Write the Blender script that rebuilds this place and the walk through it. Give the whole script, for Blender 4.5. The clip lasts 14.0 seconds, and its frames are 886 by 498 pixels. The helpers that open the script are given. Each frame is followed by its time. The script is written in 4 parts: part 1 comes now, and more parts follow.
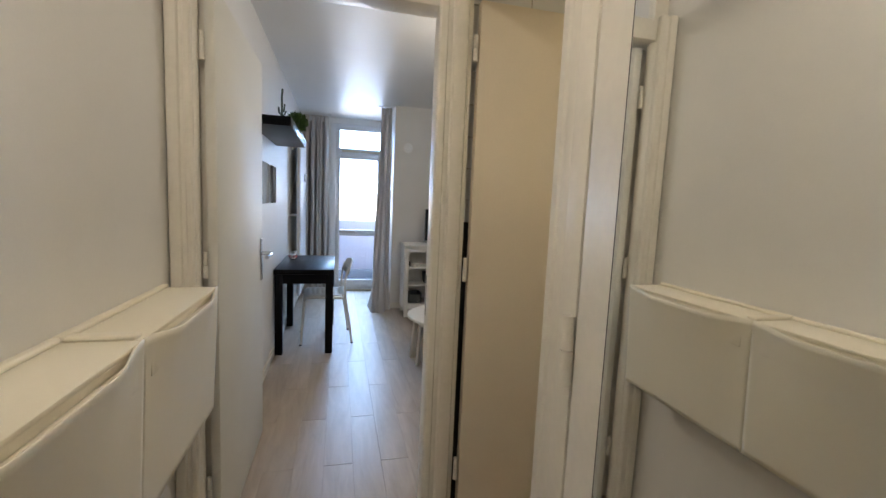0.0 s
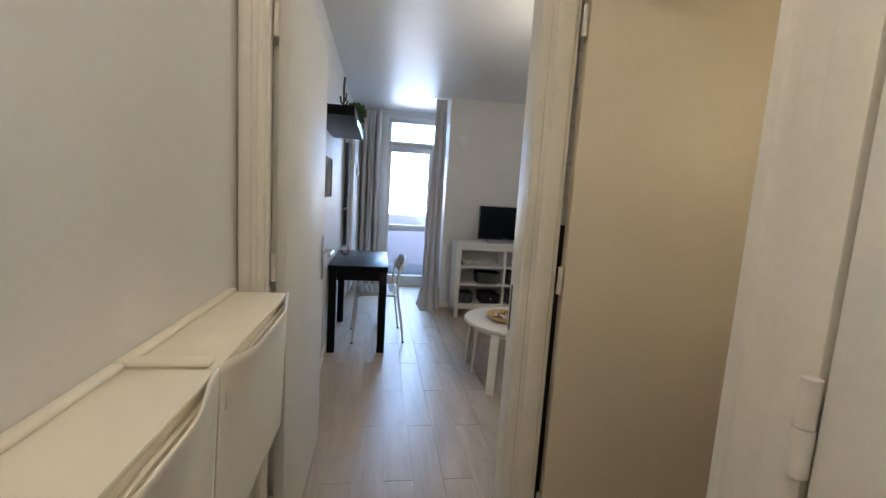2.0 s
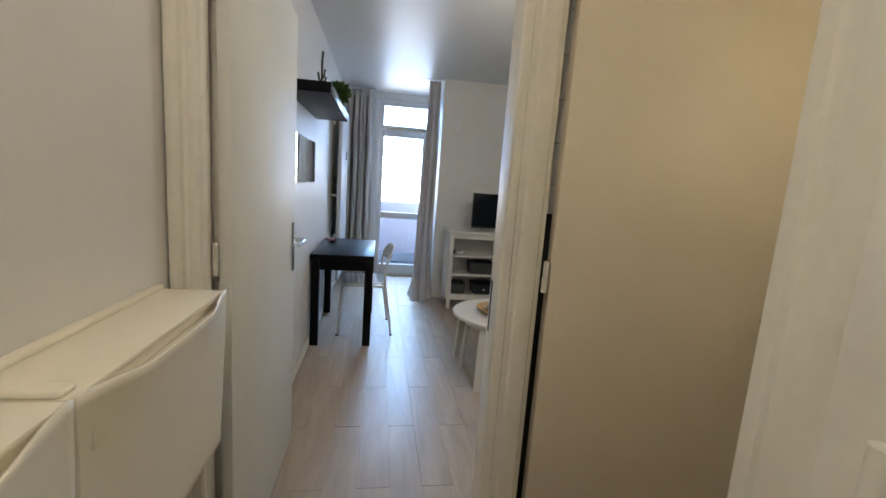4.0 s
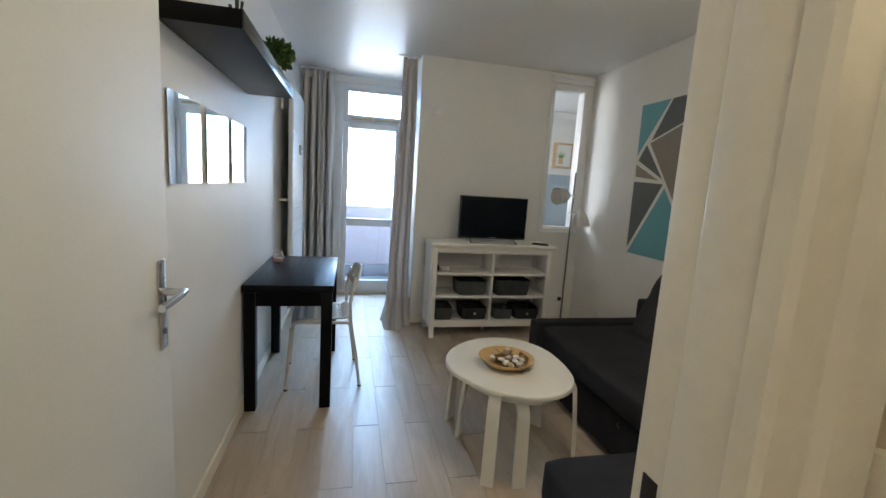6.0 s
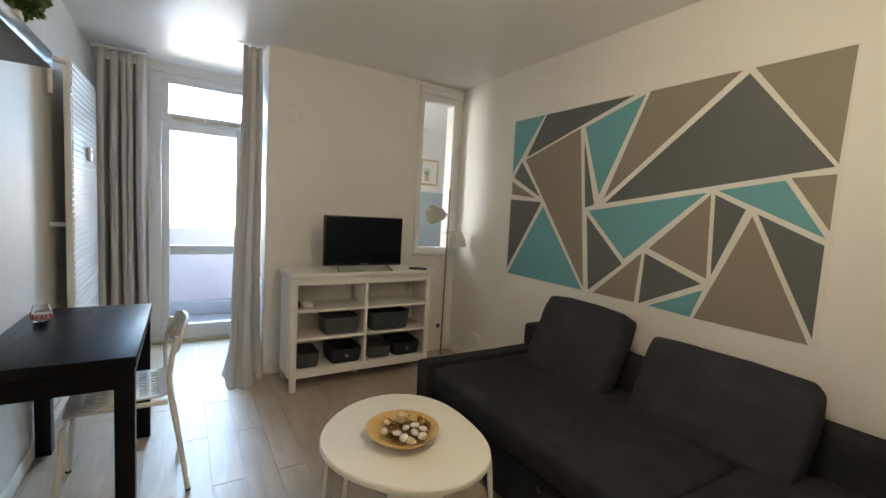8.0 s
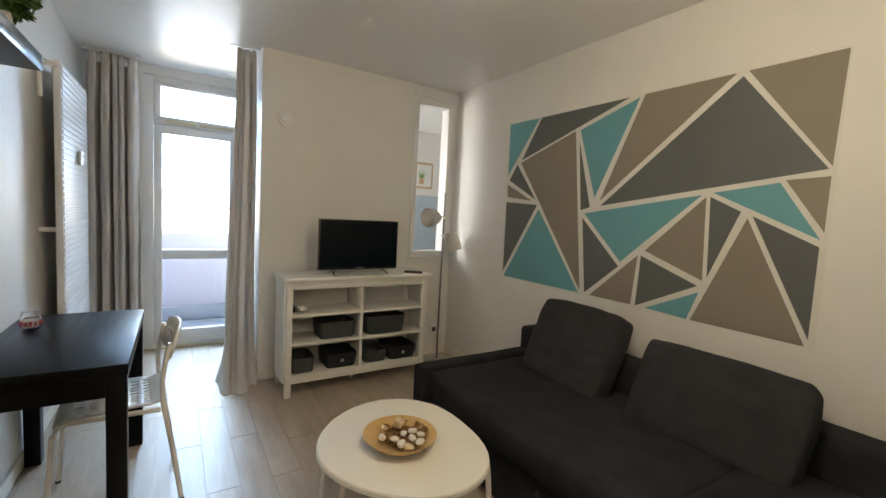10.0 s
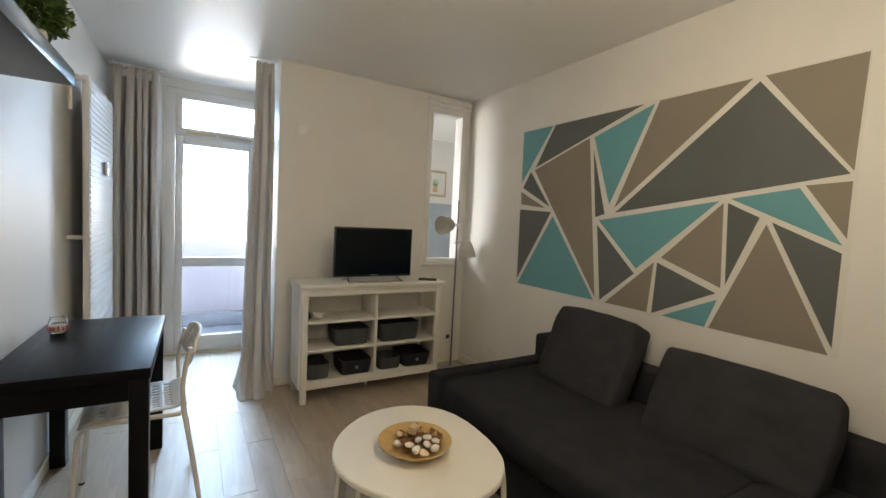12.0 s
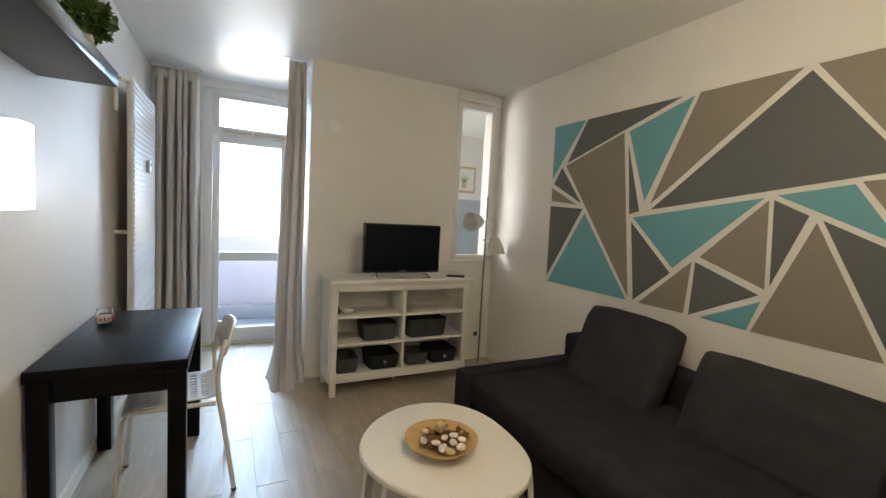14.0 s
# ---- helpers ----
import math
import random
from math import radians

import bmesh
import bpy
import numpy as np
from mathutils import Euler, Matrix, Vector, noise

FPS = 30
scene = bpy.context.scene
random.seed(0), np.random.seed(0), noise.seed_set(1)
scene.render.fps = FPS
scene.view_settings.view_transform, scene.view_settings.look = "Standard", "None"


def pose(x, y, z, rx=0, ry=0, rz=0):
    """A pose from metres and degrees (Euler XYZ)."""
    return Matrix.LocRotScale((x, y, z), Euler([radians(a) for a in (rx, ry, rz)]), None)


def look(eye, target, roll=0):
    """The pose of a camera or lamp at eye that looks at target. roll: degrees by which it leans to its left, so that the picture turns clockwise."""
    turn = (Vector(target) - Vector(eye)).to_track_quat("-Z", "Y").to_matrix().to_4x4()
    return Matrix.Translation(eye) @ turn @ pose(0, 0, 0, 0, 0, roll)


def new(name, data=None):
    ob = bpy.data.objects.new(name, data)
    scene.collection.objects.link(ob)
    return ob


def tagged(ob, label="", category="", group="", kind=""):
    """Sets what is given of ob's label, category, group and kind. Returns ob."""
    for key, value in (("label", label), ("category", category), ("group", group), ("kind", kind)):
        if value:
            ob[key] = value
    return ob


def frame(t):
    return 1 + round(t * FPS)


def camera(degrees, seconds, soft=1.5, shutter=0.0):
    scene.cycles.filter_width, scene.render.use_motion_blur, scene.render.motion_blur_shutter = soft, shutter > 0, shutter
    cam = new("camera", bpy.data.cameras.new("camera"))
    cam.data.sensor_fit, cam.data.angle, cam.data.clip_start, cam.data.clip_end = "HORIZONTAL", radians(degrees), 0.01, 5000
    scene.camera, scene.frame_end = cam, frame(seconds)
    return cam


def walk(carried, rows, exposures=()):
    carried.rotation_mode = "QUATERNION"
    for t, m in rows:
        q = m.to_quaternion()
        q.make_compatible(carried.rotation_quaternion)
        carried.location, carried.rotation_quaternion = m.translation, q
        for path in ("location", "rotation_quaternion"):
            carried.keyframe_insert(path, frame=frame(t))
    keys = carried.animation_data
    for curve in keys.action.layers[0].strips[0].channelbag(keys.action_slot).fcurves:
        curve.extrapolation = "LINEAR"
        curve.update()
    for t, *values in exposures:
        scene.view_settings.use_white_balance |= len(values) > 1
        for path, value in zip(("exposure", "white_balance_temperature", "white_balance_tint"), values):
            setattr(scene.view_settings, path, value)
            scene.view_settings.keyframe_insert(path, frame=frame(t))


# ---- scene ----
cam = camera(92.8, 14.0)
PATH = [
    (0, (0.163, 0.287, 1.346), (0.644, 2.216, 1.13), 2.5),
    (0.5, (0.157, 0.344, 1.348), (0.621, 2.277, 1.127), 2.8),
    (1, (0.136, 0.458, 1.35), (0.553, 2.4, 1.121), 3.1),
    (1.5, (0.079, 0.514, 1.349), (0.434, 2.468, 1.112), 3.4),
    (2, (0.039, 0.516, 1.35), (0.343, 2.477, 1.1), 3.6),
    (2.5, (0.033, 0.506, 1.349), (0.323, 2.468, 1.089), 3.6),
    (2.7, (0.028, 0.507, 1.351), (0.325, 2.467, 1.086), 3.6),
    (4.8, (0.21, 1.021, 1.34), (0.533, 2.968, 1.017), 4.6),
    (5, (0.198, 1.141, 1.348), (0.576, 3.079, 1.03), 5.0),
    (5.5, (0.187, 1.354, 1.354), (0.613, 3.284, 1.046), 4.3),
    (6, (0.203, 1.569, 1.335), (0.641, 3.498, 1.04), 3.6),
    (6.5, (0.263, 1.752, 1.333), (0.848, 3.645, 1.059), 3.6),
    (7, (0.288, 1.953, 1.343), (1.12, 3.756, 1.108), 3.8),
    (7.5, (0.28, 2.061, 1.336), (1.284, 3.779, 1.134), 3.8),
    (7.8, (0.277, 2.085, 1.337), (1.318, 3.783, 1.158), 3.4),
    (10, (0.274, 2.104, 1.339), (1.344, 3.786, 1.179), 3.1),
    (10.5, (0.274, 2.101, 1.329), (1.334, 3.79, 1.185), 3.1),
    (11, (0.277, 2.098, 1.337), (1.324, 3.797, 1.2), 2.9),
    (11.5, (0.274, 2.095, 1.334), (1.306, 3.803, 1.209), 3.0),
    (12, (0.262, 2.095, 1.334), (1.279, 3.813, 1.209), 2.9),
    (12.5, (0.269, 2.096, 1.337), (1.255, 3.831, 1.207), 2.8),
    (13, (0.272, 2.098, 1.331), (1.227, 3.851, 1.196), 2.9),
    (13.5, (0.274, 2.101, 1.336), (1.196, 3.87, 1.192), 3.0),
    (14, (0.271, 2.107, 1.339), (1.169, 3.887, 1.188), 3.1),
]
walk(cam, [(t, look(eye, target, roll)) for t, eye, target, roll in PATH],
     exposures=[(0.0, 1.10, 6000, 12), (2.5, 1.05, 5900, 12), (5.0, 1.09, 6050, 8), (5.5, 1.08, 6200, 7), (6.5, 1.22, 6600, 7), (7.0, 1.32, 7000, 8), (7.5, 1.36, 7150, 8), (10.0, 1.38, 7250, 9), (14.0, 1.40, 7300, 9)])

# ---- world and light ----
world = bpy.data.worlds.new("sky")
scene.world = world
world.use_nodes = True
wn = world.node_tree.nodes
sky = wn.new("ShaderNodeTexSky")
sky.sky_type = 'NISHITA'
sky.sun_disc = False
sky.sun_elevation = radians(48)
sky.sun_rotation = radians(200)
wn["Background"].inputs["Strength"].default_value = 0.15
world.node_tree.links.new(sky.outputs["Color"], wn["Background"].inputs["Color"])

sun_data = bpy.data.lights.new("sun", 'SUN')
sun_data.energy, sun_data.angle, sun_data.color = 5.0, radians(0.5), (1.0, 0.95, 0.88)
sun = new("sun", sun_data)
sun.matrix_world = look((-2.0, -5.5, 7.0), (0, 0, 0))

# sky light entering by the balcony door
sky_data = bpy.data.lights.new("door_daylight", 'AREA')
sky_data.shape, sky_data.size, sky_data.size_y = 'RECTANGLE', 2.0, 2.4
sky_data.energy, sky_data.color = 108.0, (0.36, 0.62, 1.0)
door_daylight = new("door_daylight", sky_data)
door_daylight.matrix_world = look((0.6, 8.6, 2.60), (0.45, 5.5, 1.45))

# light thrown back by the sunlit facades across the street
street_data = bpy.data.lights.new("street_daylight", 'AREA')
street_data.shape, street_data.size, street_data.size_y = 'RECTANGLE', 1.8, 0.75
street_data.energy, street_data.color = 16.0, (1.0, 0.95, 0.86)
street_daylight = new("street_daylight", street_data)
street_daylight.matrix_world = look((0.35, 8.3, 1.36), (0.55, 5.5, 1.42))

# sky light entering the next room by its window
next_data = bpy.data.lights.new("next_room_daylight", 'AREA')
next_data.shape, next_data.size, next_data.size_y = 'RECTANGLE', 0.55, 1.3
next_data.energy, next_data.color = 13.0, (0.95, 0.97, 1.0)
next_room_daylight = new("next_room_daylight", next_data)
next_room_daylight.matrix_world = look((0.99, 7.02, 1.60), (2.35, 6.2, 1.60))

bulb_data = bpy.data.lights.new("hall_bulb", 'POINT')
bulb_data.energy, bulb_data.color, bulb_data.shadow_soft_size = 5.8, (1.0, 0.84, 0.62), 0.04
hall_bulb = new("hall_bulb", bulb_data)
hall_bulb.location = (-0.15, 0.66, 2.375)

# added warm fill light that lifts the dim east side of the room
room_data = bpy.data.lights.new("room_bulb", 'POINT')
room_data.energy, room_data.color, room_data.shadow_soft_size = 4.8, (1.0, 0.85, 0.63), 0.12
room_bulb = new("room_bulb", room_data)
room_bulb.location = (1.15, 2.80, 2.06)

# added fill light out of view, yellows the open cream door
bath_data = bpy.data.lights.new("bath_bulb", 'POINT')
bath_data.energy, bath_data.color, bath_data.shadow_soft_size = 1.2, (1.0, 0.80, 0.47), 0.06
bath_bulb = new("bath_bulb", bath_data)
bath_bulb.location = (1.52, 1.12, 1.85)

# ---- materials ----
def mat(name, color, rough=0.5, metal=0.0, var=0.06, scale=6.0, fine=120.0, bump=0.0, rvar=0.08, stretch=(1, 1, 1), spec=0.5):
    m = bpy.data.materials.new(name)
    m.use_nodes = True
    nt = m.node_tree
    b = nt.nodes["Principled BSDF"]
    b.inputs["Metallic"].default_value = metal
    b.inputs["Specular IOR Level"].default_value = spec
    tc = nt.nodes.new("ShaderNodeTexCoord")
    mp = nt.nodes.new("ShaderNodeMapping")
    mp.inputs["Scale"].default_value = stretch
    nt.links.new(tc.outputs["Object"], mp.inputs["Vector"])
    big = nt.nodes.new("ShaderNodeTexNoise")
    big.inputs["Scale"].default_value = scale
    big.inputs["Detail"].default_value = 4.0
    small = nt.nodes.new("ShaderNodeTexNoise")
    small.inputs["Scale"].default_value = fine
    small.inputs["Detail"].default_value = 3.0
    for n in (big, small):
        nt.links.new(mp.outputs["Vector"], n.inputs["Vector"])
    add = nt.nodes.new("ShaderNodeMath")
    add.operation = 'MULTIPLY_ADD'
    nt.links.new(small.outputs["Fac"], add.inputs[0])
    add.inputs[1].default_value = 0.4
    nt.links.new(big.outputs["Fac"], add.inputs[2])
    ramp = nt.nodes.new("ShaderNodeMapRange")
    ramp.inputs["From Min"].default_value, ramp.inputs["From Max"].default_value = 0.45, 0.95
    nt.links.new(add.outputs[0], ramp.inputs["Value"])
    mix = nt.nodes.new("ShaderNodeMix")
    mix.data_type = 'RGBA'
    mix.inputs["A"].default_value = (*[c * (1 - var) for c in color], 1)
    mix.inputs["B"].default_value = (*[min(1, c * (1 + var)) for c in color], 1)
    nt.links.new(ramp.outputs["Result"], mix.inputs["Factor"])
    nt.links.new(mix.outputs["Result"], b.inputs["Base Color"])
    rr = nt.nodes.new("ShaderNodeMapRange")
    rr.inputs["To Min"].default_value, rr.inputs["To Max"].default_value = max(0.02, rough - rvar), min(1, rough + rvar)
    nt.links.new(big.outputs["Fac"], rr.inputs["Value"])
    nt.links.new(rr.outputs["Result"], b.inputs["Roughness"])
    if bump:
        bp = nt.nodes.new("ShaderNodeBump")
        bp.inputs["Strength"].default_value = bump
        bp.inputs["Distance"].default_value = 0.004
        nt.links.new(add.outputs[0], bp.inputs["Height"])
        nt.links.new(bp.outputs["Normal"], b.inputs["Normal"])
    return m


def glass_mat(name, color=(1, 1, 1), rough=0.0):
    m = bpy.data.materials.new(name)
    m.use_nodes = True
    b = m.node_tree.nodes["Principled BSDF"]
    b.inputs["Base Color"].default_value = (*color, 1)
    b.inputs["Transmission Weight"].default_value = 1.0
    b.inputs["Roughness"].default_value = rough
    b.inputs["IOR"].default_value = 1.45
    return m


def tile_mat():
    """Wood-look floor tile: grain along y, tone by tile."""
    m = bpy.data.materials.new("wood_tile")
    m.use_nodes = True
    nt = m.node_tree
    b = nt.nodes["Principled BSDF"]
    b.inputs["Specular IOR Level"].default_value = 0.85
    tc = nt.nodes.new("ShaderNodeTexCoord")
    info = nt.nodes.new("ShaderNodeObjectInfo")
    off = nt.nodes.new("ShaderNodeVectorMath")
    off.operation = 'SCALE'
    off.inputs[0].default_value = (7.0, 13.0, 3.0)
    nt.links.new(info.outputs["Random"], off.inputs["Scale"])
    pos = nt.nodes.new("ShaderNodeVectorMath")
    nt.links.new(tc.outputs["Object"], pos.inputs[0])
    nt.links.new(off.outputs["Vector"], pos.inputs[1])
    mp = nt.nodes.new("ShaderNodeMapping")
    mp.inputs["Scale"].default_value = (9, 1.3, 1)
    nt.links.new(pos.outputs["Vector"], mp.inputs["Vector"])
    grain = nt.nodes.new("ShaderNodeTexNoise")
    grain.inputs["Scale"].default_value, grain.inputs["Detail"].default_value = 1.6, 8.0
    grain.inputs["Roughness"].default_value = 0.62
    grain.inputs["Distortion"].default_value = 0.8
    nt.links.new(mp.outputs["Vector"], grain.inputs["Vector"])
    ramp = nt.nodes.new("ShaderNodeValToRGB")
    ramp.color_ramp.elements[0].position, ramp.color_ramp.elements[0].color = 0.30, (0.40, 0.32, 0.235, 1)
    ramp.color_ramp.elements[1].position, ramp.color_ramp.elements[1].color = 0.72, (0.57, 0.48, 0.385, 1)
    nt.links.new(grain.outputs["Fac"], ramp.inputs["Fac"])
    hsv = nt.nodes.new("ShaderNodeHueSaturation")
    tone = nt.nodes.new("ShaderNodeMapRange")
    tone.inputs["To Min"].default_value, tone.inputs["To Max"].default_value = 0.96, 1.035
    nt.links.new(info.outputs["Random"], tone.inputs["Value"])
    nt.links.new(tone.outputs["Result"], hsv.inputs["Value"])
    nt.links.new(ramp.outputs["Color"], hsv.inputs["Color"])
    nt.links.new(hsv.outputs["Color"], b.inputs["Base Color"])
    rr = nt.nodes.new("ShaderNodeMapRange")
    rr.inputs["To Min"].default_value, rr.inputs["To Max"].default_value = 0.30, 0.50
    nt.links.new(grain.outputs["Fac"], rr.inputs["Value"])
    nt.links.new(rr.outputs["Result"], b.inputs["Roughness"])
    bp = nt.nodes.new("ShaderNodeBump")
    bp.inputs["Strength"].default_value, bp.inputs["Distance"].default_value = 0.12, 0.002
    nt.links.new(grain.outputs["Fac"], bp.inputs["Height"])
    nt.links.new(bp.outputs["Normal"], b.inputs["Normal"])
    return m


facade_pale = mat("facade_pale", (0.72, 0.71, 0.70), 0.8, var=0.05, scale=0.3, fine=4)
facade_window = mat("facade_window", (0.50, 0.52, 0.55), 0.2, var=0.1)
roof_grey = mat("roof_grey", (0.30, 0.28, 0.27), 0.8, var=0.1, scale=0.5)
wall_paint = mat("wall_paint", (0.80, 0.785, 0.755), 0.52, var=0.03, scale=3.2, fine=220, bump=0.16, rvar=0.20, spec=0.36)
ceiling_paint = mat("ceiling_paint", (0.80, 0.79, 0.77), 0.38, var=0.03, scale=1.3, fine=90, bump=0.10, rvar=0.10, spec=0.28)
trim_paint = mat("trim_paint", (0.82, 0.78, 0.695), 0.34, var=0.06, scale=5, fine=60, bump=0.12)
door_paint = mat("door_paint", (0.76, 0.75, 0.70), 0.58, var=0.035, scale=3, fine=140, bump=0.14, rvar=0.18, spec=0.16)
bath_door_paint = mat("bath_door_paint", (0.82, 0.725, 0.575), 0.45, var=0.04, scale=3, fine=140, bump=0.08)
pvc_white = mat("pvc_white", (0.80, 0.80, 0.80), 0.32, var=0.02, scale=5)
frame_cream = mat("frame_cream", (0.66, 0.58, 0.42), 0.5, var=0.08)
plastic_white = mat("plastic_white", (0.87, 0.81, 0.66), 0.40, var=0.02, scale=4, fine=200, bump=0.05)
lacquer_white = mat("lacquer_white", (0.80, 0.78, 0.74), 0.33, var=0.03, scale=5, fine=180, bump=0.05)
table_white = mat("table_white", (0.80, 0.77, 0.70), 0.36, var=0.025, scale=6, fine=160, bump=0.04)
black_stain = mat("black_stain", (0.0022, 0.0022, 0.0030), 0.36, var=0.25, scale=3, fine=90, bump=0.10, stretch=(14, 1, 14), spec=0.17)
shelf_black = mat("shelf_black", (0.024, 0.026, 0.031), 0.44, var=0.2, scale=3, fine=90, bump=0.02, rvar=0.04)
edge_gloss = mat("edge_gloss", (0.020, 0.020, 0.022), 0.20, var=0.2, scale=8, fine=60, bump=0.12, rvar=0.08, spec=0.8)
metal_white = mat("metal_white", (0.78, 0.76, 0.72), 0.32, var=0.03)
chrome = mat("chrome", (0.72, 0.72, 0.72), 0.18, metal=1.0, var=0.03)
steel = mat("steel", (0.55, 0.55, 0.56), 0.30, metal=1.0, var=0.05)
lamp_steel = mat("lamp_steel", (0.24, 0.24, 0.25), 0.34, metal=1.0, var=0.05)
screen_black = mat("screen_black", (0.003, 0.006, 0.011), 0.14, var=0.05, rvar=0.02, spec=0.2)
bezel_black = mat("bezel_black", (0.014, 0.014, 0.015), 0.35, var=0.1)
fabric_grey = mat("fabric_grey", (0.025, 0.026, 0.032), 0.92, var=0.26, scale=9, fine=700, bump=0.5, rvar=0.05, spec=0.2)
cushion_grey = mat("cushion_grey", (0.037, 0.037, 0.043), 0.92, var=0.22, scale=8, fine=700, bump=0.5, rvar=0.05, spec=0.2)
felt_grey = mat("felt_grey", (0.075, 0.082, 0.082), 0.95, var=0.2, scale=12, fine=500, bump=0.4, rvar=0.04, spec=0.2)
felt_slate = mat("felt_slate", (0.050, 0.055, 0.058), 0.95, var=0.2, scale=12, fine=500, bump=0.4, rvar=0.04, spec=0.2)
felt_dark = mat("felt_dark", (0.028, 0.030, 0.034), 0.95, var=0.2, scale=12, fine=500, bump=0.4, rvar=0.04, spec=0.2)
curtain_cloth = mat("curtain_cloth", (0.68, 0.64, 0.60), 0.9, var=0.05, scale=5, fine=600, bump=0.3, rvar=0.05, spec=0.2)
paint_teal = mat("paint_teal", (0.142, 0.375, 0.43), 0.55, var=0.05, scale=3, fine=200, bump=0.08)
paint_slate = mat("paint_slate", (0.120, 0.130, 0.130), 0.55, var=0.06, scale=3, fine=200, bump=0.08)
paint_taupe = mat("paint_taupe", (0.27, 0.235, 0.19), 0.55, var=0.05, scale=3, fine=200, bump=0.08)
tape_white = mat("tape_white", (0.76, 0.745, 0.70), 0.5, var=0.02)
bamboo = mat("bamboo", (0.55, 0.36, 0.14), 0.42, var=0.14, scale=7, fine=60, bump=0.08, stretch=(1, 6, 1))
stone_white = mat("stone_white", (0.74, 0.70, 0.64), 0.5, var=0.1, scale=25)
bark_brown = mat("bark_brown", (0.34, 0.175, 0.075), 0.75, var=0.35, scale=40, fine=200, bump=0.6)
bark_tan = mat("bark_tan", (0.40, 0.24, 0.12), 0.7, var=0.3, scale=40, fine=200, bump=0.5)
cube_cream = mat("cube_cream", (0.66, 0.52, 0.34), 0.7, var=0.15, scale=40)
leaf_green = mat("leaf_green", (0.055, 0.11, 0.022), 0.5, var=0.4, scale=30)
picture_green = mat("picture_green", (0.10, 0.28, 0.05), 0.6, var=0.2, scale=30)
leaf_dark = mat("leaf_dark", (0.02, 0.035, 0.014), 0.55, var=0.3, scale=40)
pot_white = mat("pot_white", (0.75, 0.74, 0.71), 0.4, var=0.03)
pot_wood = mat("pot_wood", (0.56, 0.38, 0.20), 0.5, var=0.12, scale=20)
wax_white = mat("wax_white", (0.74, 0.66, 0.62), 0.5, var=0.05)
label_red = mat("label_red", (0.55, 0.03, 0.06), 0.4, var=0.05)
blue_wall = mat("blue_wall", (0.36, 0.43, 0.48), 0.5, var=0.03, scale=3)
balcony_wall = mat("balcony_wall", (0.52, 0.49, 0.55), 0.8, var=0.05, scale=4, fine=60, bump=0.3)
balcony_floor_mat = mat("balcony_floor_mat", (0.30, 0.33, 0.38), 0.6, var=0.1, scale=8)
ground_mat = mat("ground_mat", (0.60, 0.60, 0.60), 0.9, var=0.2, scale=0.2)
grout = mat("grout", (0.44, 0.36, 0.28), 0.8, var=0.1, scale=10)
near_black = mat("near_black", (0.012, 0.011, 0.010), 0.5, var=0.1)
white_tile = mat("white_tile", (0.78, 0.77, 0.74), 0.15, var=0.02)
mirror_mat = mat("mirror_mat", (0.93, 0.94, 0.93), 0.012, metal=1.0, var=0.004, rvar=0.004)
clear_glass = glass_mat("clear_glass")
wood_tile = tile_mat()

# daylight shines a little through the curtain cloth
nt = curtain_cloth.node_tree
tr = nt.nodes.new("ShaderNodeBsdfTranslucent")
tr.inputs["Color"].default_value = (0.72, 0.68, 0.65, 1)
mx = nt.nodes.new("ShaderNodeMixShader")
mx.inputs["Fac"].default_value = 0.28
nt.links.new(nt.nodes["Principled BSDF"].outputs[0], mx.inputs[1])
nt.links.new(tr.outputs[0], mx.inputs[2])
nt.links.new(mx.outputs[0], nt.nodes["Material Output"].inputs["Surface"])
# thin white lamp shades let some light through
shade_white = mat("shade_white", (0.80, 0.79, 0.76), 0.4, var=0.02)
nt = shade_white.node_tree
tr = nt.nodes.new("ShaderNodeBsdfTranslucent")
tr.inputs["Color"].default_value = (0.82, 0.80, 0.76, 1)
mx = nt.nodes.new("ShaderNodeMixShader")
mx.inputs["Fac"].default_value = 0.45
nt.links.new(nt.nodes["Principled BSDF"].outputs[0], mx.inputs[1])
nt.links.new(tr.outputs[0], mx.inputs[2])
nt.links.new(mx.outputs[0], nt.nodes["Material Output"].inputs["Surface"])
# emission for the globe of the added, unseen pendant
globe_glow = bpy.data.materials.new("globe_glow")
globe_glow.use_nodes = True
globe_glow.node_tree.nodes["Principled BSDF"].inputs["Emission Color"].default_value = (1.0, 0.88, 0.72, 1)
globe_glow.node_tree.nodes["Principled BSDF"].inputs["Emission Strength"].default_value = 6.0

# ---- builders ----
def box(bm, x0, x1, y0, y1, z0, z1, bevel=0.0, seg=2):
    m = Matrix.LocRotScale(((x0 + x1) / 2, (y0 + y1) / 2, (z0 + z1) / 2), None, (x1 - x0, y1 - y0, z1 - z0))
    vs = bmesh.ops.create_cube(bm, size=1, matrix=m)["verts"]
    if bevel:
        es = list({e for v in vs for e in v.link_edges})
        bmesh.ops.bevel(bm, geom=es, offset=bevel, segments=seg, affect='EDGES', profile=0.5)
    return bm


def cyl(bm, a, b, r0, r1=None, seg=16):
    a, b = Vector(a), Vector(b)
    m = Matrix.Translation((a + b) / 2) @ (b - a).to_track_quat('Z', 'Y').to_matrix().to_4x4()
    bmesh.ops.create_cone(bm, cap_ends=True, segments=seg, radius1=r0, radius2=r0 if r1 is None else r1, depth=(b - a).length, matrix=m)
    return bm


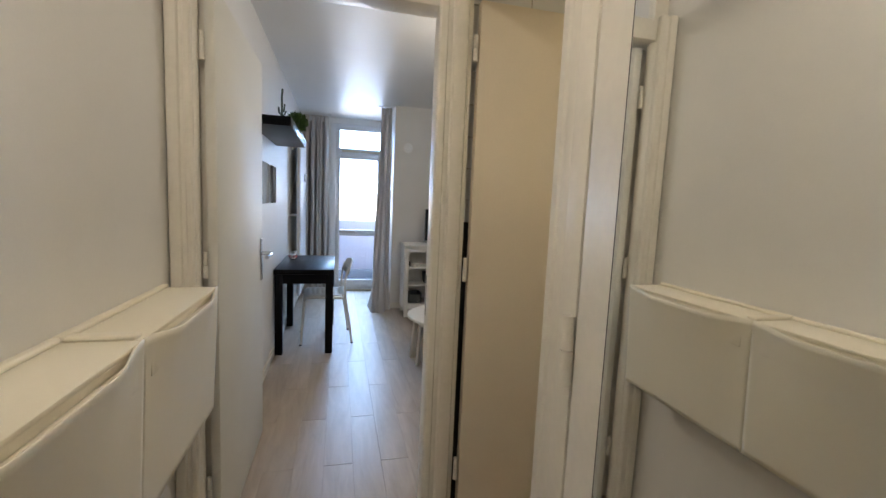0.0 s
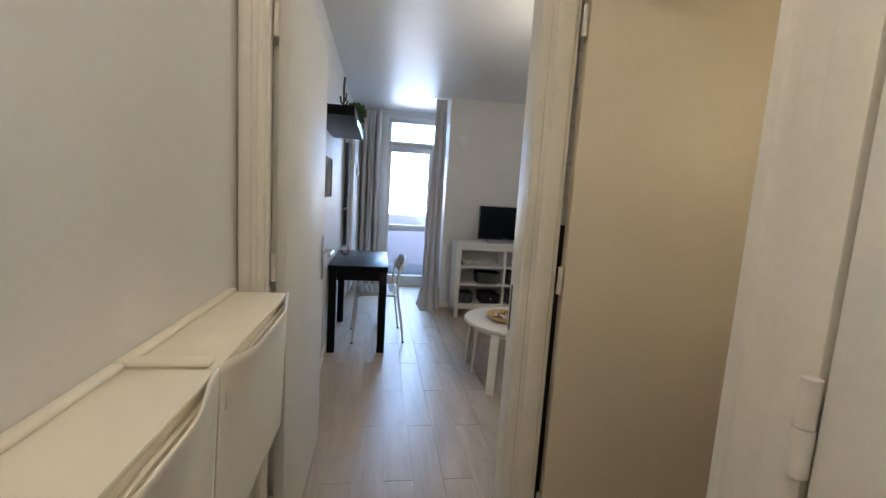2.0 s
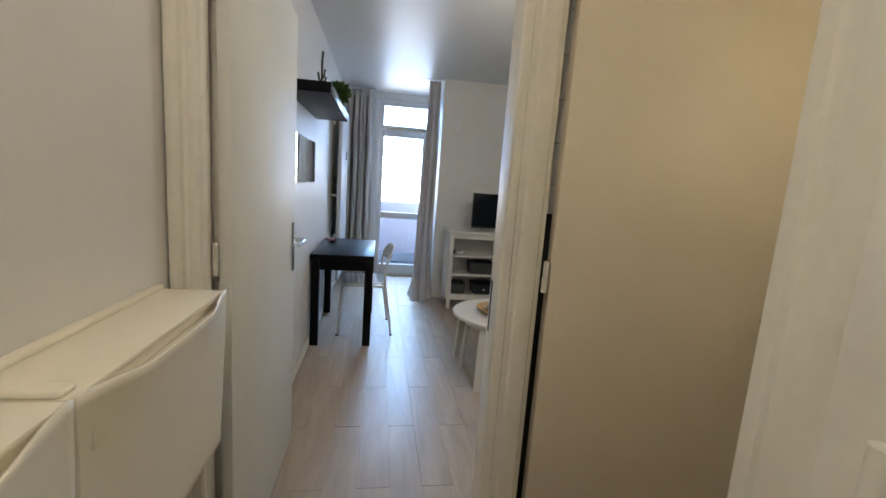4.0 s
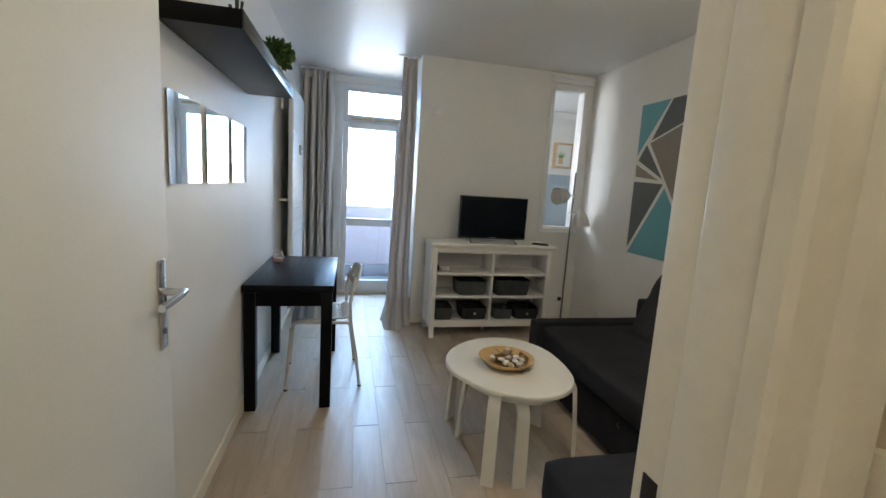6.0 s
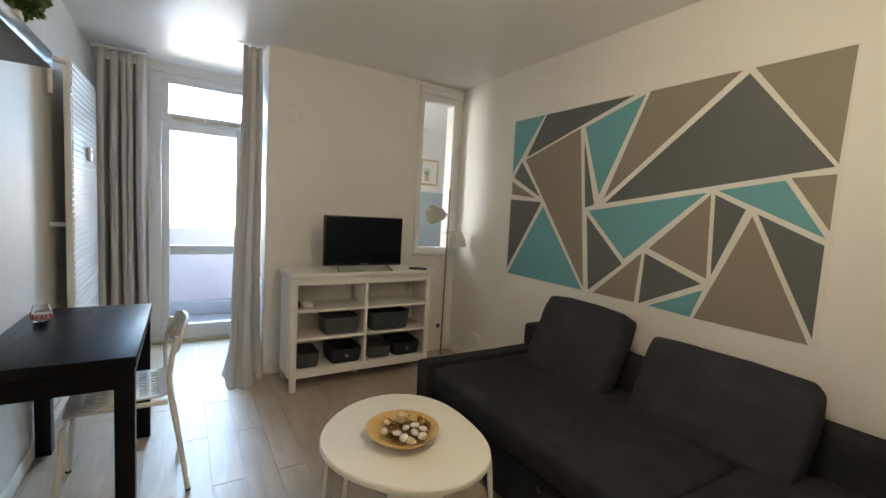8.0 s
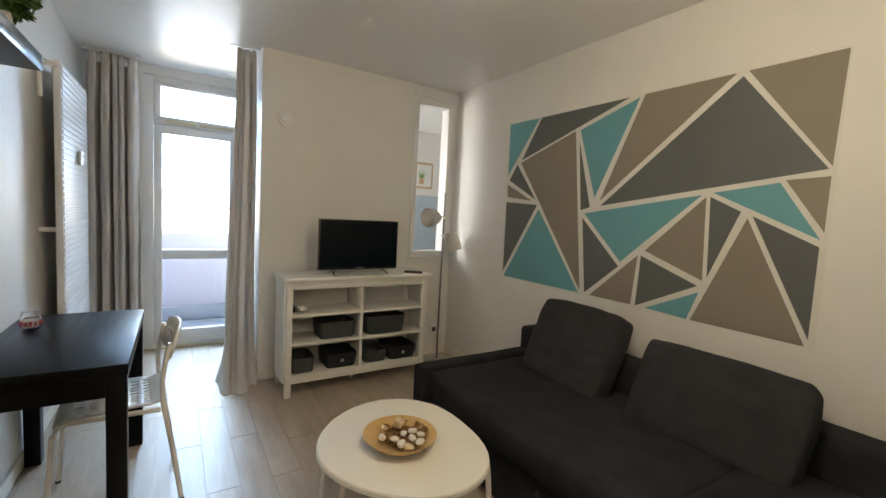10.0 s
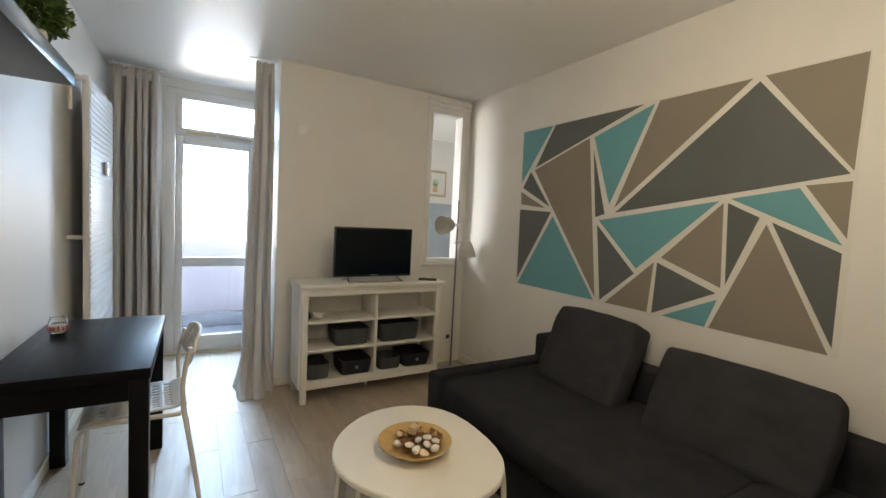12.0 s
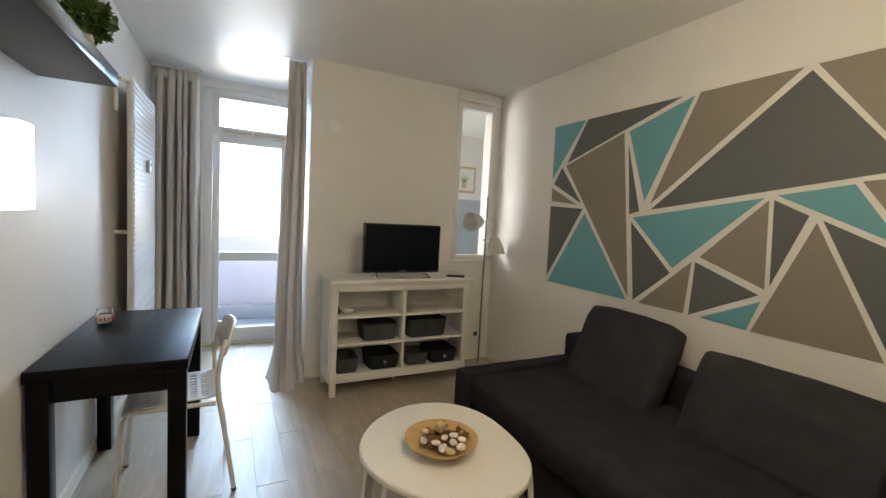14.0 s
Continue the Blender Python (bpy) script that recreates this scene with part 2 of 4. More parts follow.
def tube(bm, pts, r, seg=10):
    """A round tube along a polyline."""
    pts = [Vector(p) for p in pts]
    rings = []
    ref = Vector((0.31, 0.2, 0.93)).normalized()
    for i, p in enumerate(pts):
        d = (pts[min(i + 1, len(pts) - 1)] - pts[max(i - 1, 0)]).normalized()
        u = d.cross(ref).normalized()
        v = d.cross(u)
        rings.append([bm.verts.new(p + r * (math.cos(2 * math.pi * k / seg) * u + math.sin(2 * math.pi * k / seg) * v)) for k in range(seg)])
    for a, b in zip(rings, rings[1:]):
        for k in range(seg):
            bm.faces.new((a[k], a[(k + 1) % seg], b[(k + 1) % seg], b[k]))
    bm.faces.new(rings[0][::-1])
    bm.faces.new(rings[-1])
    return bm


def lathe(bm, profile, seg=32, centre=(0, 0)):
    """Turns (radius, z) pairs round a vertical axis."""
    rings = [[bm.verts.new((centre[0] + r * math.cos(2 * math.pi * k / seg), centre[1] + r * math.sin(2 * math.pi * k / seg), z)) for k in range(seg)] for r, z in profile]
    for a, b in zip(rings, rings[1:]):
        for k in range(seg):
            bm.faces.new((a[k], a[(k + 1) % seg], b[(k + 1) % seg], b[k]))
    bm.faces.new(rings[0][::-1])
    bm.faces.new(rings[-1])
    return bm


def ribbon(bm, pts, width, thick):
    """A flat strip along a path in the xz plane, width along y."""
    pts = [Vector((p[0], 0, p[1])) for p in pts]
    rows = []
    for i, p in enumerate(pts):
        d = (pts[min(i + 1, len(pts) - 1)] - pts[max(i - 1, 0)]).normalized()
        n = Vector((-d.z, 0, d.x)) * thick / 2
        w = Vector((0, width / 2, 0))
        rows.append([bm.verts.new(q) for q in (p - n - w, p + n - w, p + n + w, p - n + w)])
    for a, b in zip(rows, rows[1:]):
        for k in range(4):
            bm.faces.new((a[k], a[(k + 1) % 4], b[(k + 1) % 4], b[k]))
    bm.faces.new(rows[0][::-1])
    bm.faces.new(rows[-1])
    return bm


def extrude_profile(bm, profile, place, length):
    """Sweeps a closed 2D profile; place(u, v, s) gives the point at s metres along."""
    a = [bm.verts.new(place(u, v, 0)) for u, v in profile]
    b = [bm.verts.new(place(u, v, length)) for u, v in profile]
    n = len(profile)
    for k in range(n):
        bm.faces.new((a[k], a[(k + 1) % n], b[(k + 1) % n], b[k]))
    bm.faces.new(a[::-1])
    bm.faces.new(b)
    bmesh.ops.recalc_face_normals(bm, faces=bm.faces)
    return bm


def mesh_of(name, bm, material, smooth=True):
    me = bpy.data.meshes.new(name)
    bmesh.ops.recalc_face_normals(bm, faces=bm.faces)
    bm.to_mesh(me)
    bm.free()
    me.materials.append(material)
    if smooth:
        me.shade_smooth()
        me.set_sharp_from_angle(angle=radians(38))
    return me


def part(name, bm, material, parent=None, label="", smooth=True):
    ob = new(name, mesh_of(name, bm, material, smooth))
    if parent is not None:
        ob.parent = parent
    if label:
        ob["label"] = label
    return ob


def thing(name, at, label, category, group="", rz=0.0):
    ob = new(name)
    ob.matrix_basis = pose(*at, 0, 0, rz)
    ob.empty_display_size = 0.05
    return tagged(ob, label, category, group)


def setting(name, bm, material, label="", category=""):
    ob = part(name, bm, material)
    return tagged(ob, label, category or name.split("_")[0], kind="structure")


def B():
    return bmesh.new()


def soft_box(sx, sy, sz, puff=0.02, round_=0.06, cuts=12, seed=0, rough=0.004, crease=0.0):
    """An upholstered block about its centre: rounded edges, crowned faces, small dents."""
    bm = bmesh.new()
    bmesh.ops.create_cube(bm, size=2)
    bmesh.ops.subdivide_edges(bm, edges=bm.edges[:], cuts=cuts, use_grid_fill=True)
    h = Vector((sx / 2, sy / 2, sz / 2))
    for v in bm.verts:
        c = v.co.copy()
        q = Vector((c.x * h.x, c.y * h.y, c.z * h.z))
        inner = Vector([max(-(h[i] - round_), min(h[i] - round_, q[i])) for i in range(3)])
        d = q - inner
        if d.length > 1e-6:
            q = inner + d.normalized() * min(round_, max(abs(d.x), abs(d.y), abs(d.z)))
        w = [(1 - c.x * c.x), (1 - c.y * c.y), (1 - c.z * c.z)]
        for i in range(3):
            j, k = (i + 1) % 3, (i + 2) % 3
            q[i] += c[i] * puff * max(0, w[j]) * max(0, w[k])
        q += rough * noise.noise_vector(q * 5 + Vector((seed * 7.3, seed * 1.7, 0)))
        if crease:
            q.z += crease * noise.noise(q * 9 + Vector((seed, 0, 3)))
        v.co = q
    return bm


# ---- the large structure ----
CEIL = 2.48
XW, XE = -0.362, 2.512          # faces of the long walls
YN = 5.50                      # face of the wall behind the television
YG = 6.58                      # face of the balcony wall
YD = 1.80                      # hall side of the door wall

setting("ground", box(B(), -200, 200, -200, 200, -9.2, -9.0), ground_mat, "flat ground far below the flat", "ground")
setting("floor", box(B(), -0.6, 2.8, -1.0, YG + 0.2, -0.25, -0.004), grout, "floor of wood-look tiles with fine dark joints", "floor")
setting("ceiling", box(B(), -0.6, 2.8, -1.0, YG + 0.25, CEIL, CEIL + 0.2), ceiling_paint, "white satin-painted ceiling", "ceiling")
setting("wall_west", box(B(), XW - 0.14, XW, -1.0, YG + 0.14, -0.1, CEIL), wall_paint, "long white satin-painted wall", "wall")
setting("wall_east", box(B(), XE, XE + 0.14, 1.86, YN + 0.16, -0.1, CEIL), wall_paint, "long white wall with a painted mural", "wall")
bm = box(B(), 0.805, 2.09, YN, YN + 0.16, -0.1, CEIL)
box(bm, 2.09, 2.445, YN, YN + 0.16, -0.1, 0.99)
box(bm, 2.09, 2.445, YN, YN + 0.16, 2.34, CEIL)
box(bm, 2.445, XE, YN, YN + 0.16, -0.1, CEIL)
setting("wall_north", bm, wall_paint, "white wall behind the television with a narrow inner window", "wall")
setting("wall_recess", box(B(), 0.805, 0.94, YN + 0.16, YG, -0.1, CEIL), wall_paint, "white side wall of the balcony door recess", "wall")
bm = box(B(), XW, 0.03, YG, YG + 0.14, -0.1, CEIL)
box(bm, 0.03, 0.94, YG, YG + 0.14, 2.40, CEIL)
box(bm, 0.806, 0.94, YG, YG + 0.14, -0.1, 2.40)
setting("wall_balcony", bm, wall_paint, "white wall round the glazed balcony door", "wall")
# unseen facade above the flat and beside it, added to keep sky off the parapet
bm = box(B(), -6.0, 6.0, YG - 0.05, YG + 0.14, CEIL + 0.2, 8.0)
box(bm, -6.0, XW - 0.14, YG - 0.05, YG + 0.14, -9.0, CEIL + 0.2)
setting("wall_facade", bm, facade_pale, "unseen pale facade around the flat, added to shade the balcony", "wall")
# door wall between hall and room, with the door opening and its transom
bm = box(B(), 0.51, 0.599, 1.812, 1.918, -0.1, CEIL)
box(bm, 0.599, XE, 1.862, 1.918, -0.1, CEIL)
box(bm, XW, 0.51, 1.812, 1.918, 2.40, CEIL)
setting("wall_door", bm, wall_paint, "white partition between hall and room", "wall")
# hall and side room
bm = box(B(), 0.605, 0.72, -1.0, 0.07, -0.1, CEIL)
box(bm, 0.605, 0.72, 0.07, 0.93, 2.08, CEIL)
box(bm, 0.605, 0.72, 0.93, 1.075, -0.1, CEIL)
box(bm, 0.605, 0.634, 1.075, 1.81, 2.08, CEIL)
setting("wall_hall", bm, wall_paint, "white hall wall with two doors", "wall")
setting("wall_south", box(B(), XW, 0.72, -1.0, -0.88, -0.1, CEIL), wall_paint, "white end wall of the hall", "wall")
bm = box(B(), 0.72, 1.75, 0.93, 1.0, -0.1, CEIL)
box(bm, 1.65, 1.75, 1.0, 1.865, -0.1, CEIL)
setting("wall_bath", bm, wall_paint, "white walls of the side room", "wall")
bm = B()
box(bm, 0.72, 1.75, -0.6, 0.93, -0.1, -0.02)
box(bm, 0.68, 0.72, 0.07, 0.93, -0.1, 2.08)
setting("wall_closet", bm, wall_paint, "plain back of the mirror door's closet", "wall")
# thin near-black sheet on the wall, from the floor up to the tiles
setting("wall_bath_lower", box(B(), 0.620, 1.64, 1.851, 1.8615, 0.0, 1.277), near_black, "near-black lower part of the side room's wall", "wall")

# tiles behind the bath door, above the near-black lower part
bath_tiles = setting("wall_bath_tiles", box(B(), 0.620, 1.64, 1.857, 1.8615, 1.278, CEIL - 0.02), grout, "white tiles with grey joints", "wall")
me = mesh_of("tile", box(B(), 0, 0.236, 0, 0.006, 0, 0.116, 0.001, 1), white_tile)
low = mesh_of("tile", box(B(), 0, 0.236, 0, 0.006, 0, 0.083, 0.001, 1), white_tile)
for i in range(4):
    for j in range(10):
        ob = new("tile", me if j else low)
        ob.parent = bath_tiles
        ob.location = (0.621 + i * 0.24, 1.851, 1.2445 + j * 0.1185 if j else 1.2785)


# ---- trims ----
def casing(name, place, length, width=0.095, label="moulded white door casing"):
    w = width
    prof = [(0, 0), (0, 0.020), (0.006, 0.026), (w * 0.25, 0.026), (w * 0.30, 0.021), (w * 0.45, 0.021), (w * 0.52, 0.030),
            (w * 0.80, 0.034), (w * 0.93, 0.030), (w, 0.018), (w, 0)]
    return setting(name, extrude_profile(B(), prof, place, length), trim_paint, label, "casing")


casing("trim_door_west", lambda u, v, s: (-0.288 - u, 1.812 - v, s), 2.12, 0.073)
casing("trim_door_east", lambda u, v, s: (0.492 + u, 1.812 - v, s), 2.12, 0.108)
casing("trim_bath_near", lambda u, v, s: (0.605 - v, 1.075 - u, s), 2.17, 0.10)
casing("trim_bath_head", lambda u, v, s: (0.605 - v, 1.075 + s, 2.08 + u), 0.72, 0.09)
setting("trim_mirror_door", box(B(), 0.559, 0.6048, 0.919, 0.9735, 0, 2.12, 0.004), trim_paint, "white frame of the mirror door", "frame")
# jambs of the room door, with a rebate
bm = box(B(), XW, -0.286, 1.813, 1.864, 0, 2.03, 0.003)
box(bm, XW, -0.2745, 1.893, 1.908, 0.01, 2.02)
setting("trim_jamb_west", bm, trim_paint, "white door jamb", "jamb")
bm = box(B(), 0.498, 0.512, 1.813, 1.875, 0, 2.03, 0.003)
box(bm, 0.504, 0.513, 1.875, 1.920, 0, 2.03, 0.002)
jamb_e = setting("trim_jamb_east", bm, trim_paint, "white door jamb with a strike plate", "jamb")
part("strike_plate", box(B(), 0.5025, 0.5045, 1.885, 1.905, 0.90, 1.06, 0.0005), near_black, jamb_e, "dark lock slot")
bm = box(B(), XW, 0.512, 1.813, 1.918, 2.031, 2.11, 0.003)
box(bm, XW, -0.30, 1.85, 1.89, 2.11, 2.40)
box(bm, 0.45, 0.51, 1.85, 1.89, 2.11, 2.40)
setting("trim_transom", bm, trim_paint, "white transom bar over the door", "transom")
pane = setting("window_transom", box(B(), -0.30, 0.45, 1.868, 1.874, 2.11, 2.40), clear_glass, "clear transom pane over the door", "window")
pane.visible_shadow = False
# far jamb and lining of the bath door
bm = box(B(), 0.5995, 0.618, 1.807, 1.8615, 0, 2.08, 0.002)
setting("trim_bath_far", bm, trim_paint, "white door jamb beside the hinges", "jamb")
# baseboards
bm = box(B(), XW, XW + 0.012, 2.76, YG, 0, 0.075, 0.003)
setting("baseboard_west", bm, trim_paint, "white baseboard", "baseboard")
bm = box(B(), 0.805, XE, YN - 0.012, YN, 0, 0.075, 0.003)
setting("baseboard_north", bm, trim_paint, "white baseboard", "baseboard")
setting("baseboard_east", box(B(), XE - 0.012, XE, 1.94, YN - 0.013, 0, 0.075, 0.003), trim_paint, "white baseboard", "baseboard")
setting("trim_threshold", box(B(), -0.288, 0.502, 1.84, 1.90, -0.003, 0.004, 0.002), steel, "thin metal floor strip under the door", "threshold")


# ---- doors ----
def hinge(parent, x, y, z, material=trim_paint, size=1.0):
    bm = cyl(B(), (x, y, z + 0.001), (x, y, z + 0.045 * size), 0.008 * size)
    part("hinge_upper", bm, material, parent)
    bm = cyl(B(), (x, y, z - 0.045 * size), (x, y, z - 0.001), 0.0088 * size)
    part("hinge_lower", bm, material, parent)


def lever_handle(parent, x, y, z, side):
    """Back plate and lever on a face whose normal is +x, the lever pointing to side along y."""
    bm = box(B(), x, x + 0.006, y - 0.02, y + 0.02, z - 0.115, z + 0.11, 0.003)
    plate = part("handle_plate", bm, chrome, parent, "chrome handle plate")
    z += 0.03
    bm = cyl(B(), (x + 0.004, y, z), (x + 0.05, y, z), 0.010)
    tube(bm, [(x + 0.05, y - side * 0.008, z), (x + 0.054, y + side * 0.02, z), (x + 0.054, y + side * 0.07, z - 0.002), (x + 0.05, y + side * 0.125, z - 0.006)], 0.009)
    part("lever", bm, chrome, plate, "chrome lever")
    part("keyhole", cyl(B(), (x + 0.005, y, z - 0.10), (x + 0.0075, y, z - 0.10), 0.008), bezel_black, plate)


leaf = setting("door_1", box(B(), -0.272, -0.24, 1.872, 2.738, 0.012, 2.02, 0.0025), door_paint, "open white flush door with a chrome lever", "door")
for z in (0.28, 1.10, 1.82):
    hinge(leaf, -0.277, 1.862, z)
lever_handle(leaf, -0.2398, 2.69, 1.008, -1)

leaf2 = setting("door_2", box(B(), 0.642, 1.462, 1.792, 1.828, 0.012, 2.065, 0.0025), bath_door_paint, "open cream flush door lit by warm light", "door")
for z in (0.30, 1.10, 1.90):
    hinge(leaf2, 0.628, 1.795, z)
bm = box(B(), 1.395, 1.43, 1.785, 1.7925, 0.88, 1.10, 0.003)
part("handle_plate", bm, chrome, leaf2, "chrome handle plate")
bm = cyl(B(), (1.412, 1.795, 1.0), (1.412, 1.747, 1.0), 0.009)
tube(bm, [(1.42, 1.744, 1.0), (1.37, 1.742, 1.0), (1.31, 1.745, 0.997)], 0.009)
part("lever", bm, chrome, leaf2, "chrome lever")

leaf3 = setting("door_3", box(B(), 0.556, 0.598, 0.085, 0.908, 0.012, 2.06, 0.003), trim_paint, "closed white door with a full-height mirror", "door")
part("mirror_edge", box(B(), 0.5515, 0.5558, 0.1540, 0.8210, 0.10, 2.0), bezel_black, leaf3, "dark mirror edge")
part("mirror_pane", box(B(), 0.5495, 0.5513, 0.159, 0.816, 0.103, 1.997), mirror_mat, leaf3, "plain wall mirror", smooth=False)
for z in (0.30, 1.105, 1.85):
    hinge(leaf3, 0.546, 0.916, z, size=1.35)

# ---- balcony door with transom ----
win = tagged(new("window_1"), "white glazed balcony door with a transom light", "balcony door", kind="structure")
bm = box(B(), 0.03, 0.108, YG + 0.02, YG + 0.09, 0.0, 2.40, 0.004)
box(bm, 0.108, 0.162, YG + 0.015, YG + 0.075, 2.067, 2.343, 0.005)
box(bm, 0.162, 0.765, YG + 0.015, YG + 0.075, 2.318, 2.343, 0.005)
box(bm, 0.765, 0.806, YG + 0.02, YG + 0.09, 0.0, 2.40, 0.004)
box(bm, 0.108, 0.765, YG + 0.02, YG + 0.09, 2.345, 2.40, 0.004)
box(bm, 0.108, 0.765, YG + 0.02, YG + 0.09, 1.995, 2.065, 0.004)
box(bm, 0.108, 0.765, YG + 0.02, YG + 0.09, 0.0, 0.03, 0.004)
part("frame", bm, pvc_white, win)
bm = box(B(), 0.110, 0.172, YG + 0.015, YG + 0.075, 0.032, 1.993, 0.006)
box(bm, 0.70, 0.763, YG + 0.015, YG + 0.075, 0.032, 1.993, 0.006)
box(bm, 0.172, 0.70, YG + 0.015, YG + 0.075, 1.918, 1.993, 0.006)
box(bm, 0.172, 0.70, YG + 0.015, YG + 0.075, 0.812, 0.898, 0.006)
box(bm, 0.172, 0.70, YG + 0.015, YG + 0.075, 0.032, 0.16, 0.006)
sash = part("sash", bm, pvc_white, win)
for z0, z1 in ((0.16, 0.812), (0.898, 1.918)):
    p = part("pane", box(B(), 0.172, 0.70, YG + 0.042, YG + 0.046, z0, z1), clear_glass, win, smooth=False)
    p.visible_shadow = False
p = part("transom_pane", box(B(), 0.108, 0.765, YG + 0.052, YG + 0.056, 2.065, 2.345), clear_glass, win, smooth=False)
p.visible_shadow = False
for x0 in (0.19, 0.45, 0.64):
    part("air_vent", box(B(), x0, x0 + (0.24 if x0 < 0.6 else 0.10), YG + 0.004, YG + 0.02, 2.012, 2.040, 0.004), frame_cream, win, "cream air vent strip")
part("threshold", box(B(), 0.03, 0.80, YG - 0.02, YG + 0.02, 0.0, 0.016, 0.003), frame_cream, win, "cream threshold")

# ---- inner window beside the corner ----
win2 = tagged(new("window_2"), "narrow white fixed window into the next room", "window", kind="structure")
bm = box(B(), 2.06, 2.105, YN - 0.012, YN + 0.10, 0.955, 2.38, 0.003)
box(bm, 2.415, 2.475, YN - 0.012, YN + 0.10, 0.955, 2.38, 0.003)
box(bm, 2.105, 2.415, YN - 0.012, YN + 0.10, 0.955, 1.0, 0.003)
box(bm, 2.105, 2.415, YN - 0.012, YN + 0.10, 2.32, 2.38, 0.003)
part("frame", bm, pvc_white, win2)
bm = box(B(), 2.05, 2.50, YN - 0.03, YN, 2.382, 2.42, 0.004)
box(bm, 2.05, 2.50, YN - 0.045, YN, 2.42, 2.452, 0.008)
part("head_trim", bm, pvc_white, win2)
part("sill", box(B(), 2.05, 2.49, YN - 0.03, YN, 0.935, 0.954, 0.004), pvc_white, win2)
p = part("pane", box(B(), 2.105, 2.415, YN + 0.05, YN + 0.054, 1.0, 2.32), clear_glass, win2, smooth=False)
p.visible_shadow = False

# ---- the next room, seen through the inner window ----
bm = box(B(), 2.25, 4.5, 7.35, 7.45, -0.1, CEIL)
box(bm, 1.0, 2.25, 7.35, 7.45, -0.1, CEIL)
box(bm, 0.97, 1.0, 5.68, 6.74, -0.1, CEIL)
box(bm, 0.97, 1.0, 6.74, 7.30, -0.1, 0.94)
box(bm, 0.97, 1.0, 6.74, 7.30, 2.26, CEIL)
box(bm, 0.97, 1.0, 7.30, 7.45, -0.1, CEIL)
box(bm, 4.4, 4.5, 5.7, 7.35, -0.1, CEIL)
box(bm, 2.66, 4.5, 5.6, 5.7, -0.1, CEIL)
setting("wall_next_room", bm, wall_paint, "white walls of the next room", "wall")
setting("floor_next_room", box(B(), 0.97, 4.5, 5.7, 7.45, -0.12, 0.0), balcony_floor_mat, "grey floor of the next room", "floor")
setting("ceiling_next_room", box(B(), 0.97, 4.5, 5.71, 7.45, CEIL + 0.001, CEIL + 0.1), ceiling_paint, "white ceiling of the next room", "ceiling")
setting("wall_next_room_lower", box(B(), 2.25, 4.4, 7.335, 7.349, 0.0, 1.60), blue_wall, "blue-grey lower wall of the next room", "wall")

# ---- balcony ----
setting("balcony_floor", box(B(), -1.2, 0.94, YG + 0.142, 8.1, -0.2, -0.02), balcony_floor_mat, "grey balcony floor", "floor")
bm = box(B(), -1.2, 0.965, 7.75, 7.87, -0.02, 0.98, 0.01)
box(bm, -1.2, -1.1, YG + 0.14, 7.75, -0.02, 0.98)
setting("balcony_parapet", bm, balcony_wall, "pale rendered balcony parapet", "parapet")
bm = box(B(), -1.2, 0.965, 7.64, 7.748, -0.02, 0.14, 0.02)
setting("balcony_kerb", bm, balcony_floor_mat, "grey kerb along the parapet", "kerb")


# ---- hall: shoe cabinets ----
def shoe_cabinet(y0):
    th = thing("shoe_cabinet", (XW, y0, 0.655), "wall-hung white plastic shoe cabinet with a tray top", "shoe cabinet", "shoe cabinets in the hall")
    L, D, H = 0.520, 0.154, 0.410
    bm = box(B(), 0.001, D - 0.05, 0.004, L - 0.004, 0.0, H - 0.022, 0.006)
    box(bm, D - 0.05, D - 0.006, 0.004, L - 0.004, H - 0.10, H - 0.022, 0.003)
    box(bm, D - 0.006, D + 0.004, 0.03, L - 0.03, H - 0.10, H - 0.040, 0.003)
    part("body", bm, plastic_white, th)
    bm = box(B(), 0.001, D, 0.001, L - 0.001, H - 0.022, H - 0.012, 0.003)
    box(bm, 0.001, 0.022, 0.001, L - 0.001, H - 0.014, H - 0.001, 0.006, 3)
    box(bm, 0.018, D - 0.012, 0.001, 0.034, H - 0.015, H - 0.003, 0.006, 3)
    part("tray_top", bm, plastic_white, th)
    bm = B()
    n, m = 48, 22
    grid = []
    for i in range(n + 1):
        s = i / n
        e = min(s, 1 - s) / 0.30
        e = 1 - max(0.0, 1 - e) ** 2 * (1 + 2 * min(1.0, e)) if e < 1 else 1.0
        top = H - 0.010 - 0.014 * e
        row = []
        for j in range(m + 1):
            f = j / m
            x = D + 0.002 + 0.022 * e * (1 - f) ** 3.6 - 0.018 * f
            row.append(bm.verts.new((x, 0.0002 + s * (L - 0.0004), top * (1 - f))))
        grid.append(row)
    for i in range(n):
        for j in range(m):
            bm.faces.new((grid[i][j], grid[i + 1][j], grid[i + 1][j + 1], grid[i][j + 1]))
    fl = part("front_flap", bm, plastic_white, th, "bowed flap with a scooped edge")
    so = fl.modifiers.new("thickness", 'SOLIDIFY')
    so.thickness, so.offset = 0.0045, 0
    return th


shoe_cabinet(1.206)
shoe_cabinet(0.686)
shoe_cabinet(0.166)

# hall lamp behind the walker
lamp = thing("ceiling_lamp", (-0.15, 0.66, CEIL), "small round ceiling lamp with a warm bulb", "lamp")
part("canopy", cyl(B(), (0, 0, -0.03), (0, 0, 0), 0.05), pvc_white, lamp)
part("socket", cyl(B(), (0, 0, -0.10), (0, 0, -0.03), 0.018), pvc_white, lamp)

# unseen fixture, added to hold the side room's fill light
wl = thing("wall_lamp", (1.65, 1.12, 1.85), "small unseen wall lamp added in the side room", "lamp")
part("plate", box(B(), -0.02, 0, -0.05, 0.05, -0.05, 0.05, 0.006), pvc_white, wl)
